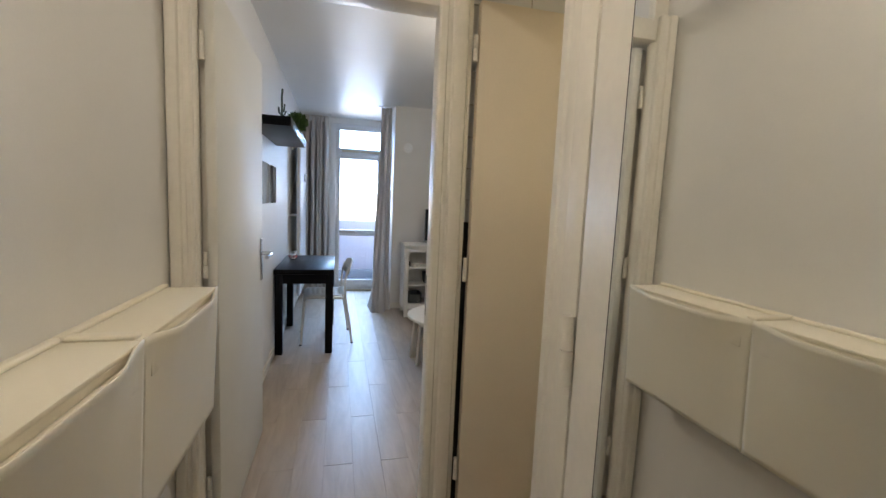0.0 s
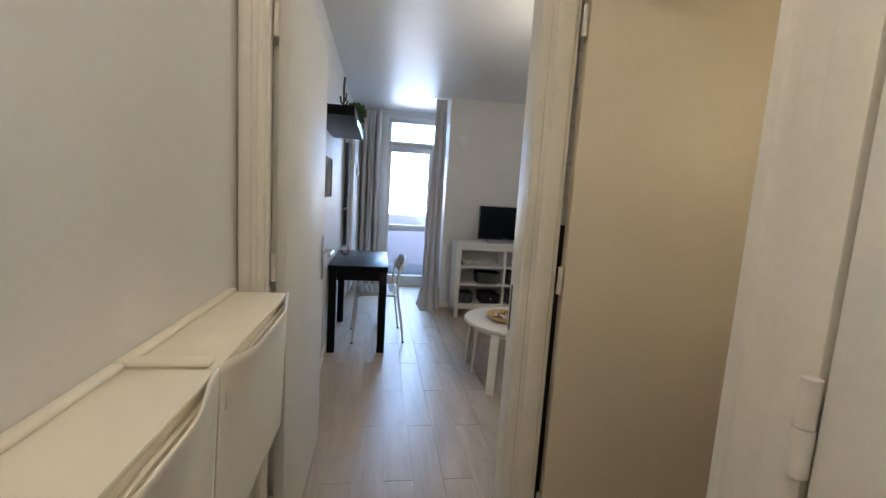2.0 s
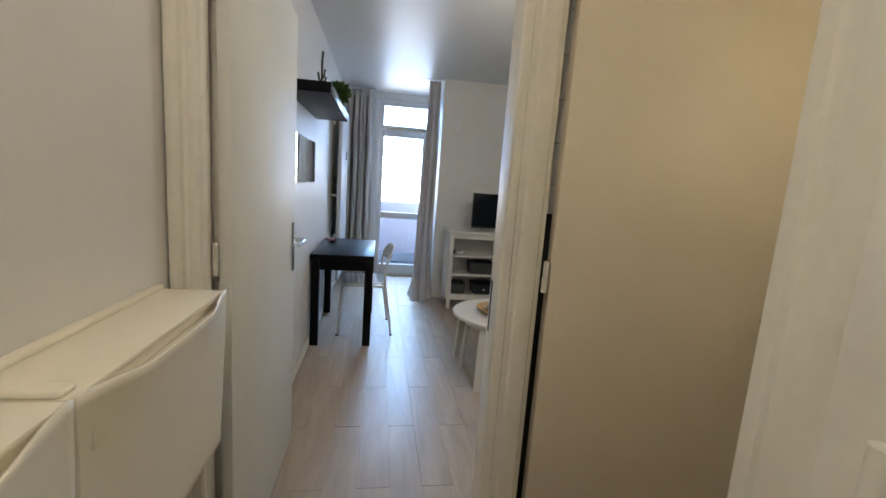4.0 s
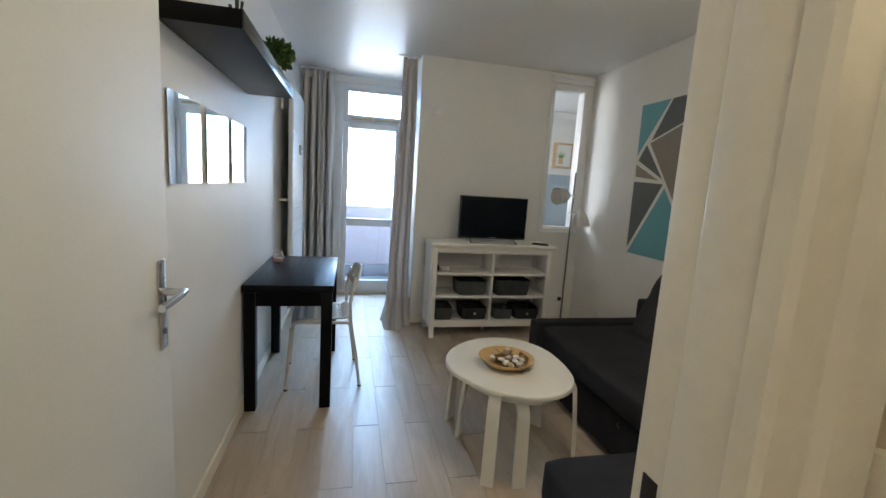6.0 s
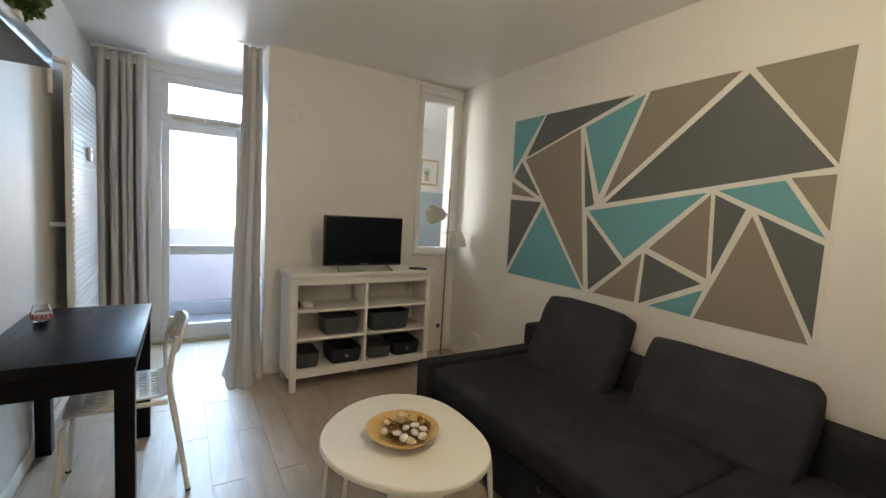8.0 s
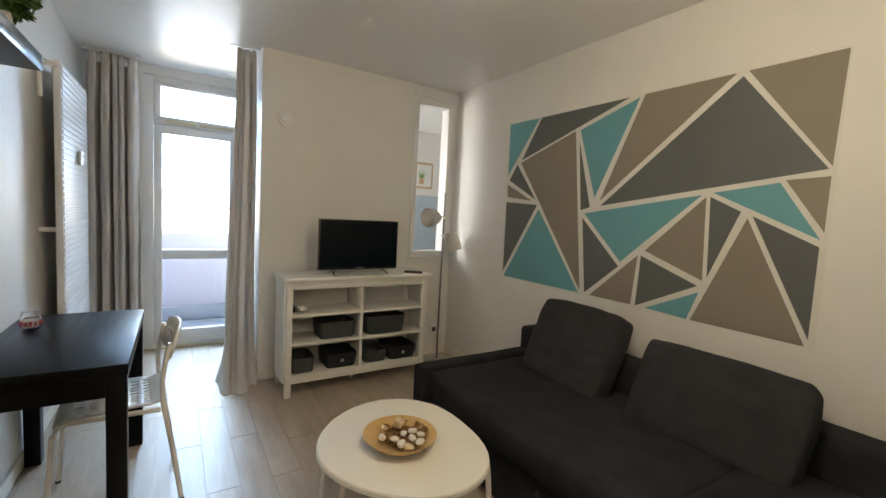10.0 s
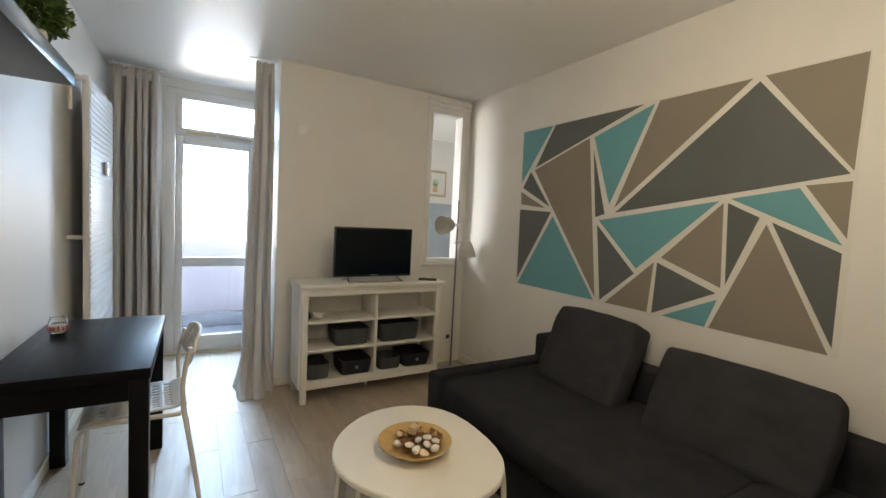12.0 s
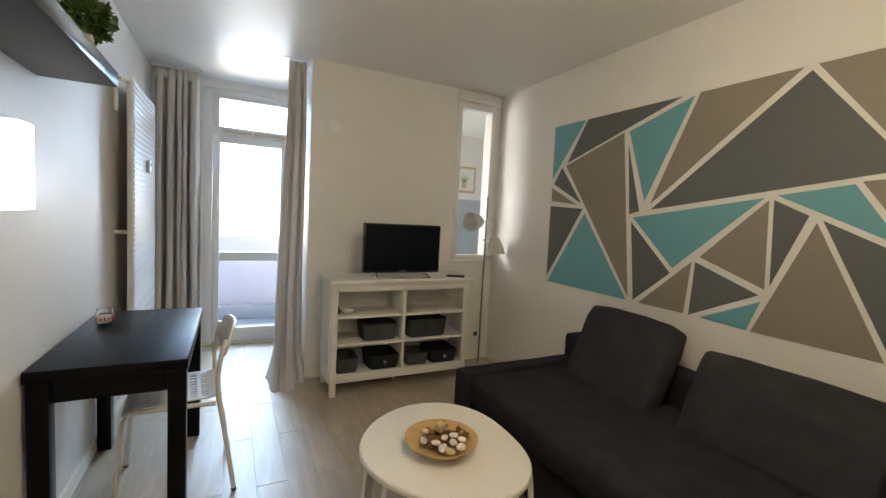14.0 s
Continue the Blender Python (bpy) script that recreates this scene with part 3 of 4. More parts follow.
part("socket", cyl(B(), (-0.06, 0, 0), (-0.02, 0, 0), 0.018), pvc_white, wl)

# unseen pendant, added as a fixture round the room's fill light
rl = thing("pendant_lamp", (1.15, 2.80, CEIL), "round opal glass pendant, unseen, added to light the room", "lamp")
part("canopy", cyl(B(), (0, 0, -0.02), (0, 0, 0), 0.07), pvc_white, rl)
part("stem", cyl(B(), (0, 0, -0.33), (0, 0, -0.02), 0.006), pvc_white, rl)
bm = B()
bmesh.ops.create_uvsphere(bm, u_segments=24, v_segments=16, radius=0.10, matrix=pose(0, 0, -0.42))
gl = part("globe", bm, globe_glow, rl, "glowing opal globe of the added pendant")
gl.visible_shadow = False

# ---- dining table and chair ----
tb = thing("dining_table", (-0.113, 4.425, 0), "black-stained wooden table against the wall", "table")
part("tabletop", box(B(), -0.242, 0.242, -0.462, 0.462, 0.698, 0.74, 0.003), black_stain, tb)
bm = B()
box(bm, -0.21, 0.21, -0.44, -0.42, 0.615, 0.698)
box(bm, -0.21, 0.21, 0.42, 0.44, 0.615, 0.698)
box(bm, -0.225, -0.205, -0.42, 0.42, 0.615, 0.698)
box(bm, 0.205, 0.225, -0.42, 0.42, 0.615, 0.698)
part("apron", bm, black_stain, tb)
for sx in (-1, 1):
    for sy in (-1, 1):
        x, y = sx * 0.205, sy * 0.424
        part("leg", box(B(), x - 0.031, x + 0.031, y - 0.031, y + 0.031, 0, 0.698, 0.003), black_stain, tb)

ch = thing("chair", (0.042, 4.42, 0), "white metal chair with a perforated plastic seat", "chair", rz=4)
for sy in (-1, 1):
    y = sy * 0.205
    pts = [(-0.215, y, 0.004), (-0.20, y, 0.20), (-0.185, y * 0.98, 0.40), (-0.170, y * 0.96, 0.432), (-0.14, y * 0.95, 0.443), (0.0, y * 0.95, 0.438), (0.165, y * 0.97, 0.432)]
    part("front_leg", tube(B(), pts, 0.0105), metal_white, ch)
    pts = [(0.242, y * 1.03, 0.004), (0.215, y * 1.0, 0.20), (0.175, y * 0.97, 0.45), (0.170, y * 0.96, 0.55), (0.182, y * 0.94, 0.64), (0.200, y * 0.92, 0.72)]
    part("back_leg", tube(B(), pts, 0.0105), metal_white, ch)
    for x in (-0.215, 0.242):
        part("foot", cyl(B(), (x, y * (1.03 if x > 0 else 1), 0), (x, y * (1.03 if x > 0 else 1), 0.012), 0.0115), felt_grey, ch, "grey foot cap")


def perforated(nx, ny, place, holes):
    bm = B()
    g = [[bm.verts.new(place(i / nx, j / ny)) for j in range(ny + 1)] for i in range(nx + 1)]
    for i in range(nx):
        for j in range(ny):
            if not holes(i, j):
                bm.faces.new((g[i][j], g[i + 1][j], g[i + 1][j + 1], g[i][j + 1]))
    return bm


def seat_at(u, v):
    x, y = -0.185 + 0.375 * u, (v - 0.5) * (0.385 - 0.03 * u)
    return (x, y, 0.455 - 0.016 * math.sin(math.pi * u) * math.sin(math.pi * v) + 0.012 * max(0, u - 0.85) / 0.15 - 0.02 * max(0, 0.1 - u) / 0.1)


seat = part("seat", perforated(40, 33, seat_at, lambda i, j: 5 < i < 35 and 2 < j < 30 and i % 5 in (1, 2, 3) and j % 3 == 1), metal_white, ch, "perforated seat")
so = seat.modifiers.new("thickness", 'SOLIDIFY')
so.thickness, so.offset = 0.007, 0


def back_at(u, v):
    y = (v - 0.5) * (0.40 - 0.05 * abs(2 * u - 1) ** 3)
    z = 0.625 + 0.145 * u
    z -= 0.02 * (2 * v - 1) ** 4 * (1 if u > 0.5 else -1)
    return (0.183 + 0.04 * u + 0.03 * (1 - (2 * v - 1) ** 2), y, z)


back = part("backrest", perforated(14, 32, back_at, lambda i, j: 3 < i < 11 and 3 < j < 28 and j % 4 in (1, 2) and i % 4 != 3), metal_white, ch, "perforated backrest")
so = back.modifiers.new("thickness", 'SOLIDIFY')
so.thickness, so.offset = 0.014, 0

# candle jar on the table
jar = thing("candle_jar", (-0.267, 4.61, 0.74), "small glass jar with white wax and a red label", "candle")
bm = lathe(B(), [(0.026, 0), (0.034, 0.006), (0.037, 0.022), (0.035, 0.045), (0.029, 0.056), (0.031, 0.062), (0.0285, 0.062), (0.0265, 0.055), (0.033, 0.043), (0.035, 0.022), (0.032, 0.008), (0.002, 0.005)])
part("glass", bm, clear_glass, jar)
part("wax", lathe(B(), [(0.024, 0.007), (0.032, 0.012), (0.0338, 0.030), (0.005, 0.033)]), wax_white, jar, "white wax")
bm = B()
for k in range(14):
    a0 = 2 * math.pi * k / 14
    cyl(bm, (0.0365 * math.cos(a0), 0.0365 * math.sin(a0), 0.016), (0.0372 * math.cos(a0), 0.0372 * math.sin(a0), 0.016 + 0.010 + 0.006 * (k % 2)), 0.003, 0.0025, 6)
part("label_band", bm, label_red, jar, "red lettering band")
for ob in jar.children:
    ob.scale = (0.98, 0.98, 1.30)

# ---- wall shelf and plants ----
sh = thing("wall_shelf", (XW, 3.595, 1.766), "long black floating wall shelf", "shelf")
part("board", box(B(), 0.0, 0.234, -0.563, 0.563, 0.0, 0.055, 0.002), shelf_black, sh)
part("front_edge", box(B(), 0.2345, 0.238, -0.567, 0.567, 0.0, 0.055, 0.001), edge_gloss, sh, "glossy black front edge band")
for sy in (-1, 1):
    part("end_edge", box(B(), 0.0, 0.234, sy * 0.5652 - 0.0018, sy * 0.5652 + 0.0018, 0.0, 0.055, 0.001), black_stain, sh)


def leafy(bm, centre, radius, count, size, seed, squash=1.0):
    rnd = random.Random(seed)
    for _ in range(count):
        d = Vector((rnd.gauss(0, 1), rnd.gauss(0, 1), rnd.gauss(0, 1))).normalized()
        r = radius * (0.35 + 0.7 * rnd.random() ** 0.6) * (0.8 + 0.35 * noise.noise(d * 2.2 + Vector((seed, 0, 0))))
        p = Vector(centre) + Vector((d.x * r, d.y * r, d.z * r * squash))
        u = (d + Vector((rnd.uniform(-1, 1), rnd.uniform(-1, 1), rnd.uniform(-0.6, 1)))).normalized()
        w = u.cross(Vector((rnd.uniform(-1, 1), rnd.uniform(-1, 1), rnd.uniform(-1, 1)))).normalized()
        s = size * rnd.uniform(0.6, 1.3)
        a, b, c, e = p, p + u * s * 0.5 + w * s * 0.28, p + u * s, p + u * s * 0.5 - w * s * 0.28
        bm.faces.new([bm.verts.new(q) for q in (a, b, c, e)])
    return bm


pl = thing("potted_plant", (-0.20, 4.0, 1.821), "bushy green artificial plant in a small pot", "plant")
part("pot", lathe(B(), [(0.032, 0), (0.042, 0.07), (0.038, 0.07), (0.036, 0.06), (0.003, 0.058)]), pot_white, pl)
part("foliage", leafy(B(), (0.015, 0, 0.125), 0.085, 1500, 0.026, 3, 0.9), leaf_green, pl, smooth=False)
pl2 = thing("cactus_plant", (-0.215, 3.33, 1.821), "small dark branching artificial cactus", "plant")
part("pot", lathe(B(), [(0.026, 0), (0.032, 0.045), (0.028, 0.045), (0.002, 0.04)]), bezel_black, pl2)
for pts, r in (([(0, 0, 0.03), (0.002, 0.0, 0.10), (0.0, 0.004, 0.17), (0.004, 0.006, 0.225)], 0.007),
               ([(0, 0, 0.07), (0.012, 0.012, 0.085), (0.016, 0.018, 0.13)], 0.006),
               ([(0, 0, 0.055), (-0.014, -0.010, 0.07), (-0.018, -0.014, 0.105)], 0.006),
               ([(0, 0, 0.045), (0.02, -0.014, 0.06), (0.03, -0.02, 0.08)], 0.005)):
    part("stem", tube(B(), pts, r, 7), leaf_dark, pl2)

# ---- three square mirrors ----
for k, y0 in enumerate((3.070, 3.437, 3.803)):
    mi = thing("wall_mirror", (XW + 0.0035, y0, 1.287), "square frameless mirror tile on the white wall", "mirror", "mirror tiles in a row", rz=0.6)
    part("pane", box(B(), 0.003, 0.007, 0, 0.307, 0, 0.295, 0.001, 1), mirror_mat, mi, smooth=False)
    part("backing", box(B(), 0.0, 0.003, 0.010, 0.297, 0.010, 0.285), pot_white, mi)

# ---- radiator ----
ra = thing("radiator", (XW, 5.21, 0.23), "tall white ribbed panel radiator with pipes", "radiator")
bm = box(B(), 0.075, 0.108, 0.0, 0.78, 0.0, 1.83, 0.006)
part("panel", bm, pvc_white, ra)
me = mesh_of("rib", box(B(), 0.108, 0.1125, 0.012, 0.768, -0.012, 0.012, 0.004, 1), pvc_white)
for k in range(52):
    ob = new("rib", me)
    ob.parent = ra
    ob.location = (0, 0, 0.05 + k * 0.0342)
bm = tube(B(), [(0.03, -0.03, 1.62), (0.03, -0.035, 1.74), (0.035, -0.035, 1.79), (0.06, -0.03, 1.80)], 0.011)
cyl(bm, (0.05, -0.035, 1.80), (0.092, -0.012, 1.80), 0.017)
part("valve", bm, metal_white, ra, "off-white pipe and valve")
part("bracket", box(B(), 0.0, 0.075, 0.03, 0.05, 0.90, 0.925, 0.003), pvc_white, ra)
part("bracket", box(B(), 0.0, 0.075, 0.03, 0.05, 0.12, 0.145, 0.003), pvc_white, ra)
th = thing("thermostat", (XW + 0.1155, 5.60, 1.53), "small grey heat meter on the radiator", "meter")
part("case", box(B(), 0, 0.02, 0, 0.075, 0, 0.085, 0.004), steel, th)
part("display", box(B(), 0.02, 0.0215, 0.015, 0.06, 0.045, 0.07, 0.0005), bezel_black, th)


# ---- curtains ----
def curtain(at, top, hem, height, folds, depth, reach, seed, label):
    """Deep gathered folds. top and hem: (west, east) ends in x; reach: how far the hem trails over the floor towards -y."""
    th = thing("curtain", at, label, "curtain", "long grey curtains")
    bm = B()
    nu, nv = folds * 18, 56
    rnd = random.Random(seed)
    wide = [rnd.uniform(0.6, 1.45) for _ in range(folds)]
    deep = [rnd.uniform(0.6, 1.3) for _ in range(folds)]
    total = sum(wide)
    g = []
    for i in range(nu + 1):
        k = min(i / nu * folds, folds - 1e-6)
        q, r = int(k), k % 1
        u = (sum(wide[:q]) + wide[q] * r) / total
        trail = min(1.0, u / 0.14) ** 0.8 * (0.86 + 0.14 * math.sin(7.5 * u - 1.2)) - 0.5 * max(0.0, u - 0.68) / 0.32
        col = []
        for j in range(nv + 1):
            f = 1 - (1 - j / nv) ** 1.35
            low = max(0.0, (f - 0.885) / 0.115)
            a = 2 * math.pi * r + 0.9 * f * noise.noise(Vector((k * 0.9, f * 1.3, seed)))
            pinch = 0.4 + 0.6 * min(1, f * 5)
            amp = depth * (deep[q] * (1 - r) + deep[(q + 1) % folds] * r) * pinch * (1 - 0.3 * low)
            fold = 1 - 2 * abs(math.sin(a / 2)) ** 0.8
            west = top[0] + (hem[0] - top[0]) * (0.55 * f + 0.45 * low ** 1.6)
            east = top[1] + (hem[1] - top[1]) * (0.45 * f + 0.55 * low ** 1.6)
            x = west + (east - west) * u + 0.010 * math.sin(2 * a) + 0.012 * noise.noise(Vector((k, f * 2.2, seed + 3)))
            y = amp * fold - reach * trail * low ** 1.9 - 0.12 * reach * f
            z = height * (1 - f)
            z += 0.022 * low ** 3 * max(0.0, noise.noise(Vector((u * 7, 2.0, seed))))
            col.append(bm.verts.new((x, y, max(z, 0.004))))
        g.append(col)
    for i in range(nu):
        for j in range(nv):
            bm.faces.new((g[i][j], g[i + 1][j], g[i + 1][j + 1], g[i][j + 1]))
    cl = part("cloth", bm, curtain_cloth, th)
    so = cl.modifiers.new("thickness", 'SOLIDIFY')
    so.thickness = 0.002
    # heading tape with its hooks
    bm = box(B(), top[0] + 0.005, top[1] - 0.005, 0.006, 0.012, height - 0.075, height - 0.015, 0.002, 1)
    part("heading_tape", bm, pvc_white, th, "white heading tape")
    for k in range(folds + 1):
        x = top[0] + (top[1] - top[0]) * (0.05 + 0.9 * k / folds)
        part("hook", cyl(B(), (x, 0, height - 0.01), (x, 0, height + 0.014), 0.004, seg=6), pvc_white, th)
    return th


curtain((-0.145, 6.36, 0.0), (-0.165, 0.155), (-0.19, 0.19), 2.44, 5, 0.068, 0.02, 2, "long pale grey curtain gathered beside the radiator")
curtain((0.706, 5.60, 0.0), (-0.058, 0.062), (-0.185, 0.112), 2.462, 3, 0.050, 0.29, 8, "long pale grey curtain with its hem on the floor")
rail = thing("curtain_rail", (0, 0, 2.44), "slim white curtain rail under the ceiling", "curtain rail")
part("track", tube(B(), [(-0.33, 6.36, 0.014), (0.04, 6.36, 0.014)], 0.010), pvc_white, rail)
part("track", box(B(), 0.60, 0.79, 5.594, 5.606, 0.034, CEIL - 2.44), pvc_white, rail)
for x, y in ((-0.30, 6.36), (0.02, 6.36)):
    part("bracket", cyl(B(), (x, y, 0.012), (x, y, CEIL - 2.44), 0.006), pvc_white, rail)

# ---- television cabinet ----
cb = thing("tv_cabinet", (1.468, 5.258, 0), "white open cabinet with six compartments", "cabinet")
W2, D2, DB = 0.552, 0.195, 0.150
part("top", box(B(), -0.575, 0.59, -D2 - 0.02, DB + 0.01, 0.824, 0.853, 0.008, 3), lacquer_white, cb)
part("crown", box(B(), -W2 - 0.018, W2 + 0.018, -D2 - 0.004, DB, 0.806, 0.824, 0.005), lacquer_white, cb)
for sx in (-1, 1):
    part("side_panel", box(B(), sx * W2 - 0.012, sx * W2 + 0.003, -D2 + 0.03, DB - 0.03, 0.10, 0.806), lacquer_white, cb)
    for sy in (-1, 1):
        x, y = sx * (W2 - 0.02), (DB - 0.022 if sy > 0 else 0.022 - D2)
        part("leg", box(B(), x - 0.021, x + 0.021, y - 0.022, y + 0.022, 0, 0.806, 0.003), lacquer_white, cb)
part("back_panel", box(B(), -W2 + 0.012, W2 - 0.012, DB - 0.025, DB - 0.018, 0.12, 0.806), lacquer_white, cb)
part("divider", box(B(), -0.011, 0.011, -D2 + 0.012, DB - 0.026, 0.158, 0.768, 0.001), lacquer_white, cb)
part("head_rail", box(B(), -W2 + 0.04, W2 - 0.04, -D2 + 0.006, -D2 + 0.026, 0.768, 0.806, 0.002), lacquer_white, cb)
for z in (0.382, 0.588):
    part("shelf", box(B(), -W2 + 0.013, -0.0115, -D2 + 0.008, DB - 0.027, z - 0.018, z, 0.001), lacquer_white, cb)
    part("shelf", box(B(), 0.0115, W2 - 0.013, -D2 + 0.008, DB - 0.027, z - 0.018, z, 0.001), lacquer_white, cb)
part("base_shelf", box(B(), -W2 + 0.013, W2 - 0.013, -D2 + 0.008, DB - 0.027, 0.140, 0.157, 0.001), lacquer_white, cb)
part("base_rail", box(B(), -W2 + 0.04, W2 - 0.04, -D2 + 0.006, -D2 + 0.026, 0.098, 0.142, 0.002), lacquer_white, cb)
part("support_foot", cyl(B(), (0.0, 0.0, 0.0), (0.0, 0.0, 0.140), 0.014), lacquer_white, cb)


def storage_box(x0, x1, y0, y1, z, h, material, label, rim=0.0, eyelet=False):
    th = thing("storage_box", ((x0 + x1) / 2, (y0 + y1) / 2, z), label, "box", "felt boxes in the cabinet")
    w, d = (x1 - x0) / 2, (y1 - y0) / 2
    bm = B()

    def ring(s, zz, inset):
        r = 0.03
        return [bm.verts.new((sx * (w * s - r - inset) + r * math.cos(a), sy * (d * s - r - inset) + r * math.sin(a), zz))
                for sx, sy, a0 in ((1, 1, 0), (-1, 1, 90), (-1, -1, 180), (1, -1, 270)) for a in [radians(a0 + q * 30) for q in range(4)]]
    rings = [ring(0.90, 0.0, 0), ring(0.96, h * 0.5, 0), ring(1.0, h, 0), ring(1.0, h, 0.008), ring(0.90, 0.01, 0.008)]
    for a, b in zip(rings, rings[1:]):
        for k in range(16):
            bm.faces.new((a[k], a[(k + 1) % 16], b[(k + 1) % 16], b[k]))
    bm.faces.new(rings[0][::-1])
    bm.faces.new(rings[-1])
    part("body", bm, material, th)
    if eyelet:
        bm = B()
        bmesh.ops.create_cone(bm, cap_ends=True, segments=16, radius1=0.013, radius2=0.013, depth=0.006, matrix=pose(0, -d * 0.955, h * 0.52, 90))
        part("eyelet", bm, steel, th, "metal eyelet")
    return th


storage_box(1.158, 1.432, 5.095, 5.325, 0.3845, 0.122, felt_grey, "grey-green felt storage box on the middle shelf")
storage_box(1.515, 1.852, 5.085, 5.325, 0.3845, 0.140, felt_slate, "wide slate grey felt storage box on the middle shelf")
storage_box(0.962, 1.130, 5.085, 5.325, 0.159, 0.108, felt_grey, "small grey-green felt box on the bottom shelf")
storage_box(1.212, 1.452, 5.085, 5.345, 0.159, 0.106, felt_dark, "dark felt box with a metal eyelet", eyelet=True)
storage_box(1.517, 1.705, 5.095, 5.305, 0.159, 0.090, felt_grey, "small low grey-green felt box on the bottom shelf")
storage_box(1.722, 1.962, 5.085, 5.345, 0.159, 0.100, felt_dark, "dark felt box with a metal eyelet", eyelet=True)
di = thing("small_dish", (1.05, 5.16, 0.59), "small white dish on the top shelf", "dish")
part("bowl", lathe(B(), [(0.022, 0), (0.04, 0.012), (0.043, 0.035), (0.040, 0.035), (0.036, 0.014), (0.003, 0.008)]), pot_white, di)
di = thing("black_figure", (0.978, 5.17, 0.59), "small dark object beside the dish", "ornament")
part("body", lathe(B(), [(0.018, 0), (0.022, 0.02), (0.012, 0.05), (0.004, 0.06)], 14), bezel_black, di)

# ---- television ----
tv = thing("television", (1.458, 5.145, 0.853), "flat black television on silver feet", "television")
part("case", box(B(), -0.312, 0.312, -0.008, 0.03, 0.041, 0.414, 0.004), bezel_black, tv)
part("rear_bulge", box(B(), -0.22, 0.22, 0.03, 0.065, 0.09, 0.32, 0.015), bezel_black, tv)
part("screen", box(B(), -0.304, 0.304, -0.0105, -0.0075, 0.057, 0.406, 0.0005, 1), screen_black, tv, "dark glossy screen", smooth=False)
part("maker_mark", box(B(), -0.03, 0.03, -0.010, -0.0078, 0.050, 0.056), steel, tv)
for sx in (-1, 1):
    bm = tube(B(), [(sx * 0.20, 0.01, 0.05), (sx * 0.205, 0.0, 0.025), (sx * 0.215, -0.07, 0.006)], 0.006)
    tube(bm, [(sx * 0.20, 0.01, 0.05), (sx * 0.205, 0.02, 0.025), (sx * 0.215, 0.09, 0.006)], 0.006)
    part("foot", bm, chrome, tv, "silver foot")
part("foot_bar", tube(B(), [(-0.215, -0.07, 0.007), (0.215, -0.07, 0.007)], 0.007), chrome, tv, "silver foot bar")
rc = thing("remote_control", (1.925, 5.13, 0.853), "slim dark remote control on the cabinet", "remote control", rz=-28)
part("body", box(B(), -0.075, 0.075, -0.02, 0.02, 0.0, 0.016, 0.005), bezel_black, rc)
part("keys", box(B(), -0.06, 0.06, -0.012, 0.012, 0.016, 0.018, 0.0008), felt_grey, rc)

# wall fittings
rg = thing("vent_cover", (0.968, YN, 1.995), "round white vent cover on the wall", "vent")
bm = B()
bmesh.ops.create_cone(bm, cap_ends=True, segments=32, radius1=0.055, radius2=0.048, depth=0.014, matrix=pose(0, -0.007, 0, 90))
part("rim", bm, pvc_white, rg)
bm = B()
bmesh.ops.create_cone(bm, cap_ends=True, segments=32, radius1=0.036, radius2=0.030, depth=0.012, matrix=pose(0, -0.018, 0, 90))
part("cap", bm, pvc_white, rg)
ou = thing("wall_socket", (2.37, YN, 0.245), "white wall socket beside the lamp", "socket")
part("plate", box(B(), -0.04, 0.04, -0.012, 0, -0.04, 0.04, 0.004), pvc_white, ou)
part("well", box(B(), -0.02, 0.02, -0.0135, -0.0118, -0.02, 0.02, 0.0005), felt_grey, ou)
ou = thing("wall_socket", (XE, 5.05, 0.23), "white wall socket above the baseboard", "socket")
part("plate", box(B(), -0.012, 0, -0.04, 0.04, -0.04, 0.04, 0.004), pvc_white, ou)

# ---- floor lamp ----
fl = thing("floor_lamp", (2.312, 5.32, 0), "slim silver floor lamp with two white shades", "lamp")
part("base", lathe(B(), [(0.12, 0), (0.12, 0.012), (0.10, 0.02), (0.012, 0.024)]), steel, fl)
part("pole", cyl(B(), (0, 0, 0.02), (0, 0, 1.54), 0.0085, 0.0075), lamp_steel, fl)
for ax, az, tip, d in ((0, 1.315, (-0.10, -0.02, 1.315), Vector((-0.80, -0.30, -0.05))), (0, 1.155, (0.082, -0.03, 1.135), Vector((0.10, -0.14, -1.0)))):
    bm = tube(B(), [(0.03 if tip[0] < 0 else -0.03, 0, az), (0, 0, az), tuple(0.5 * c for c in (tip[0], tip[1], 0)) [:2] + (az + 0.012,), tip], 0.005)
    cyl(bm, (0, 0, az - 0.014), (0, 0, az + 0.014), 0.012)
    part("arm", bm, chrome, fl, "chrome arm")
    bm = B()
    d = d.normalized()
    m = Matrix.Translation(tip) @ d.to_track_quat('Z', 'Y').to_matrix().to_4x4()
    bm = lathe(bm, [(0.012, -0.05), (0.034, -0.045), (0.055, -0.01), (0.072, 0.05), (0.082, 0.11), (0.079, 0.11), (0.069, 0.05), (0.052, -0.006), (0.01, -0.04)], 28)
    bmesh.ops.transform(bm, matrix=m, verts=bm.verts[:])
    part("shade", bm, shade_white, fl, "white bell shade")

# ---- nesting coffee tables ----
def egg(theta, k=1.0):
    return k * (0.337 - 0.026 * math.cos(2 * theta) + 0.001 * math.sin(2 * theta) - 0.013 * math.cos(3 * theta) + 0.003 * math.sin(3 * theta))


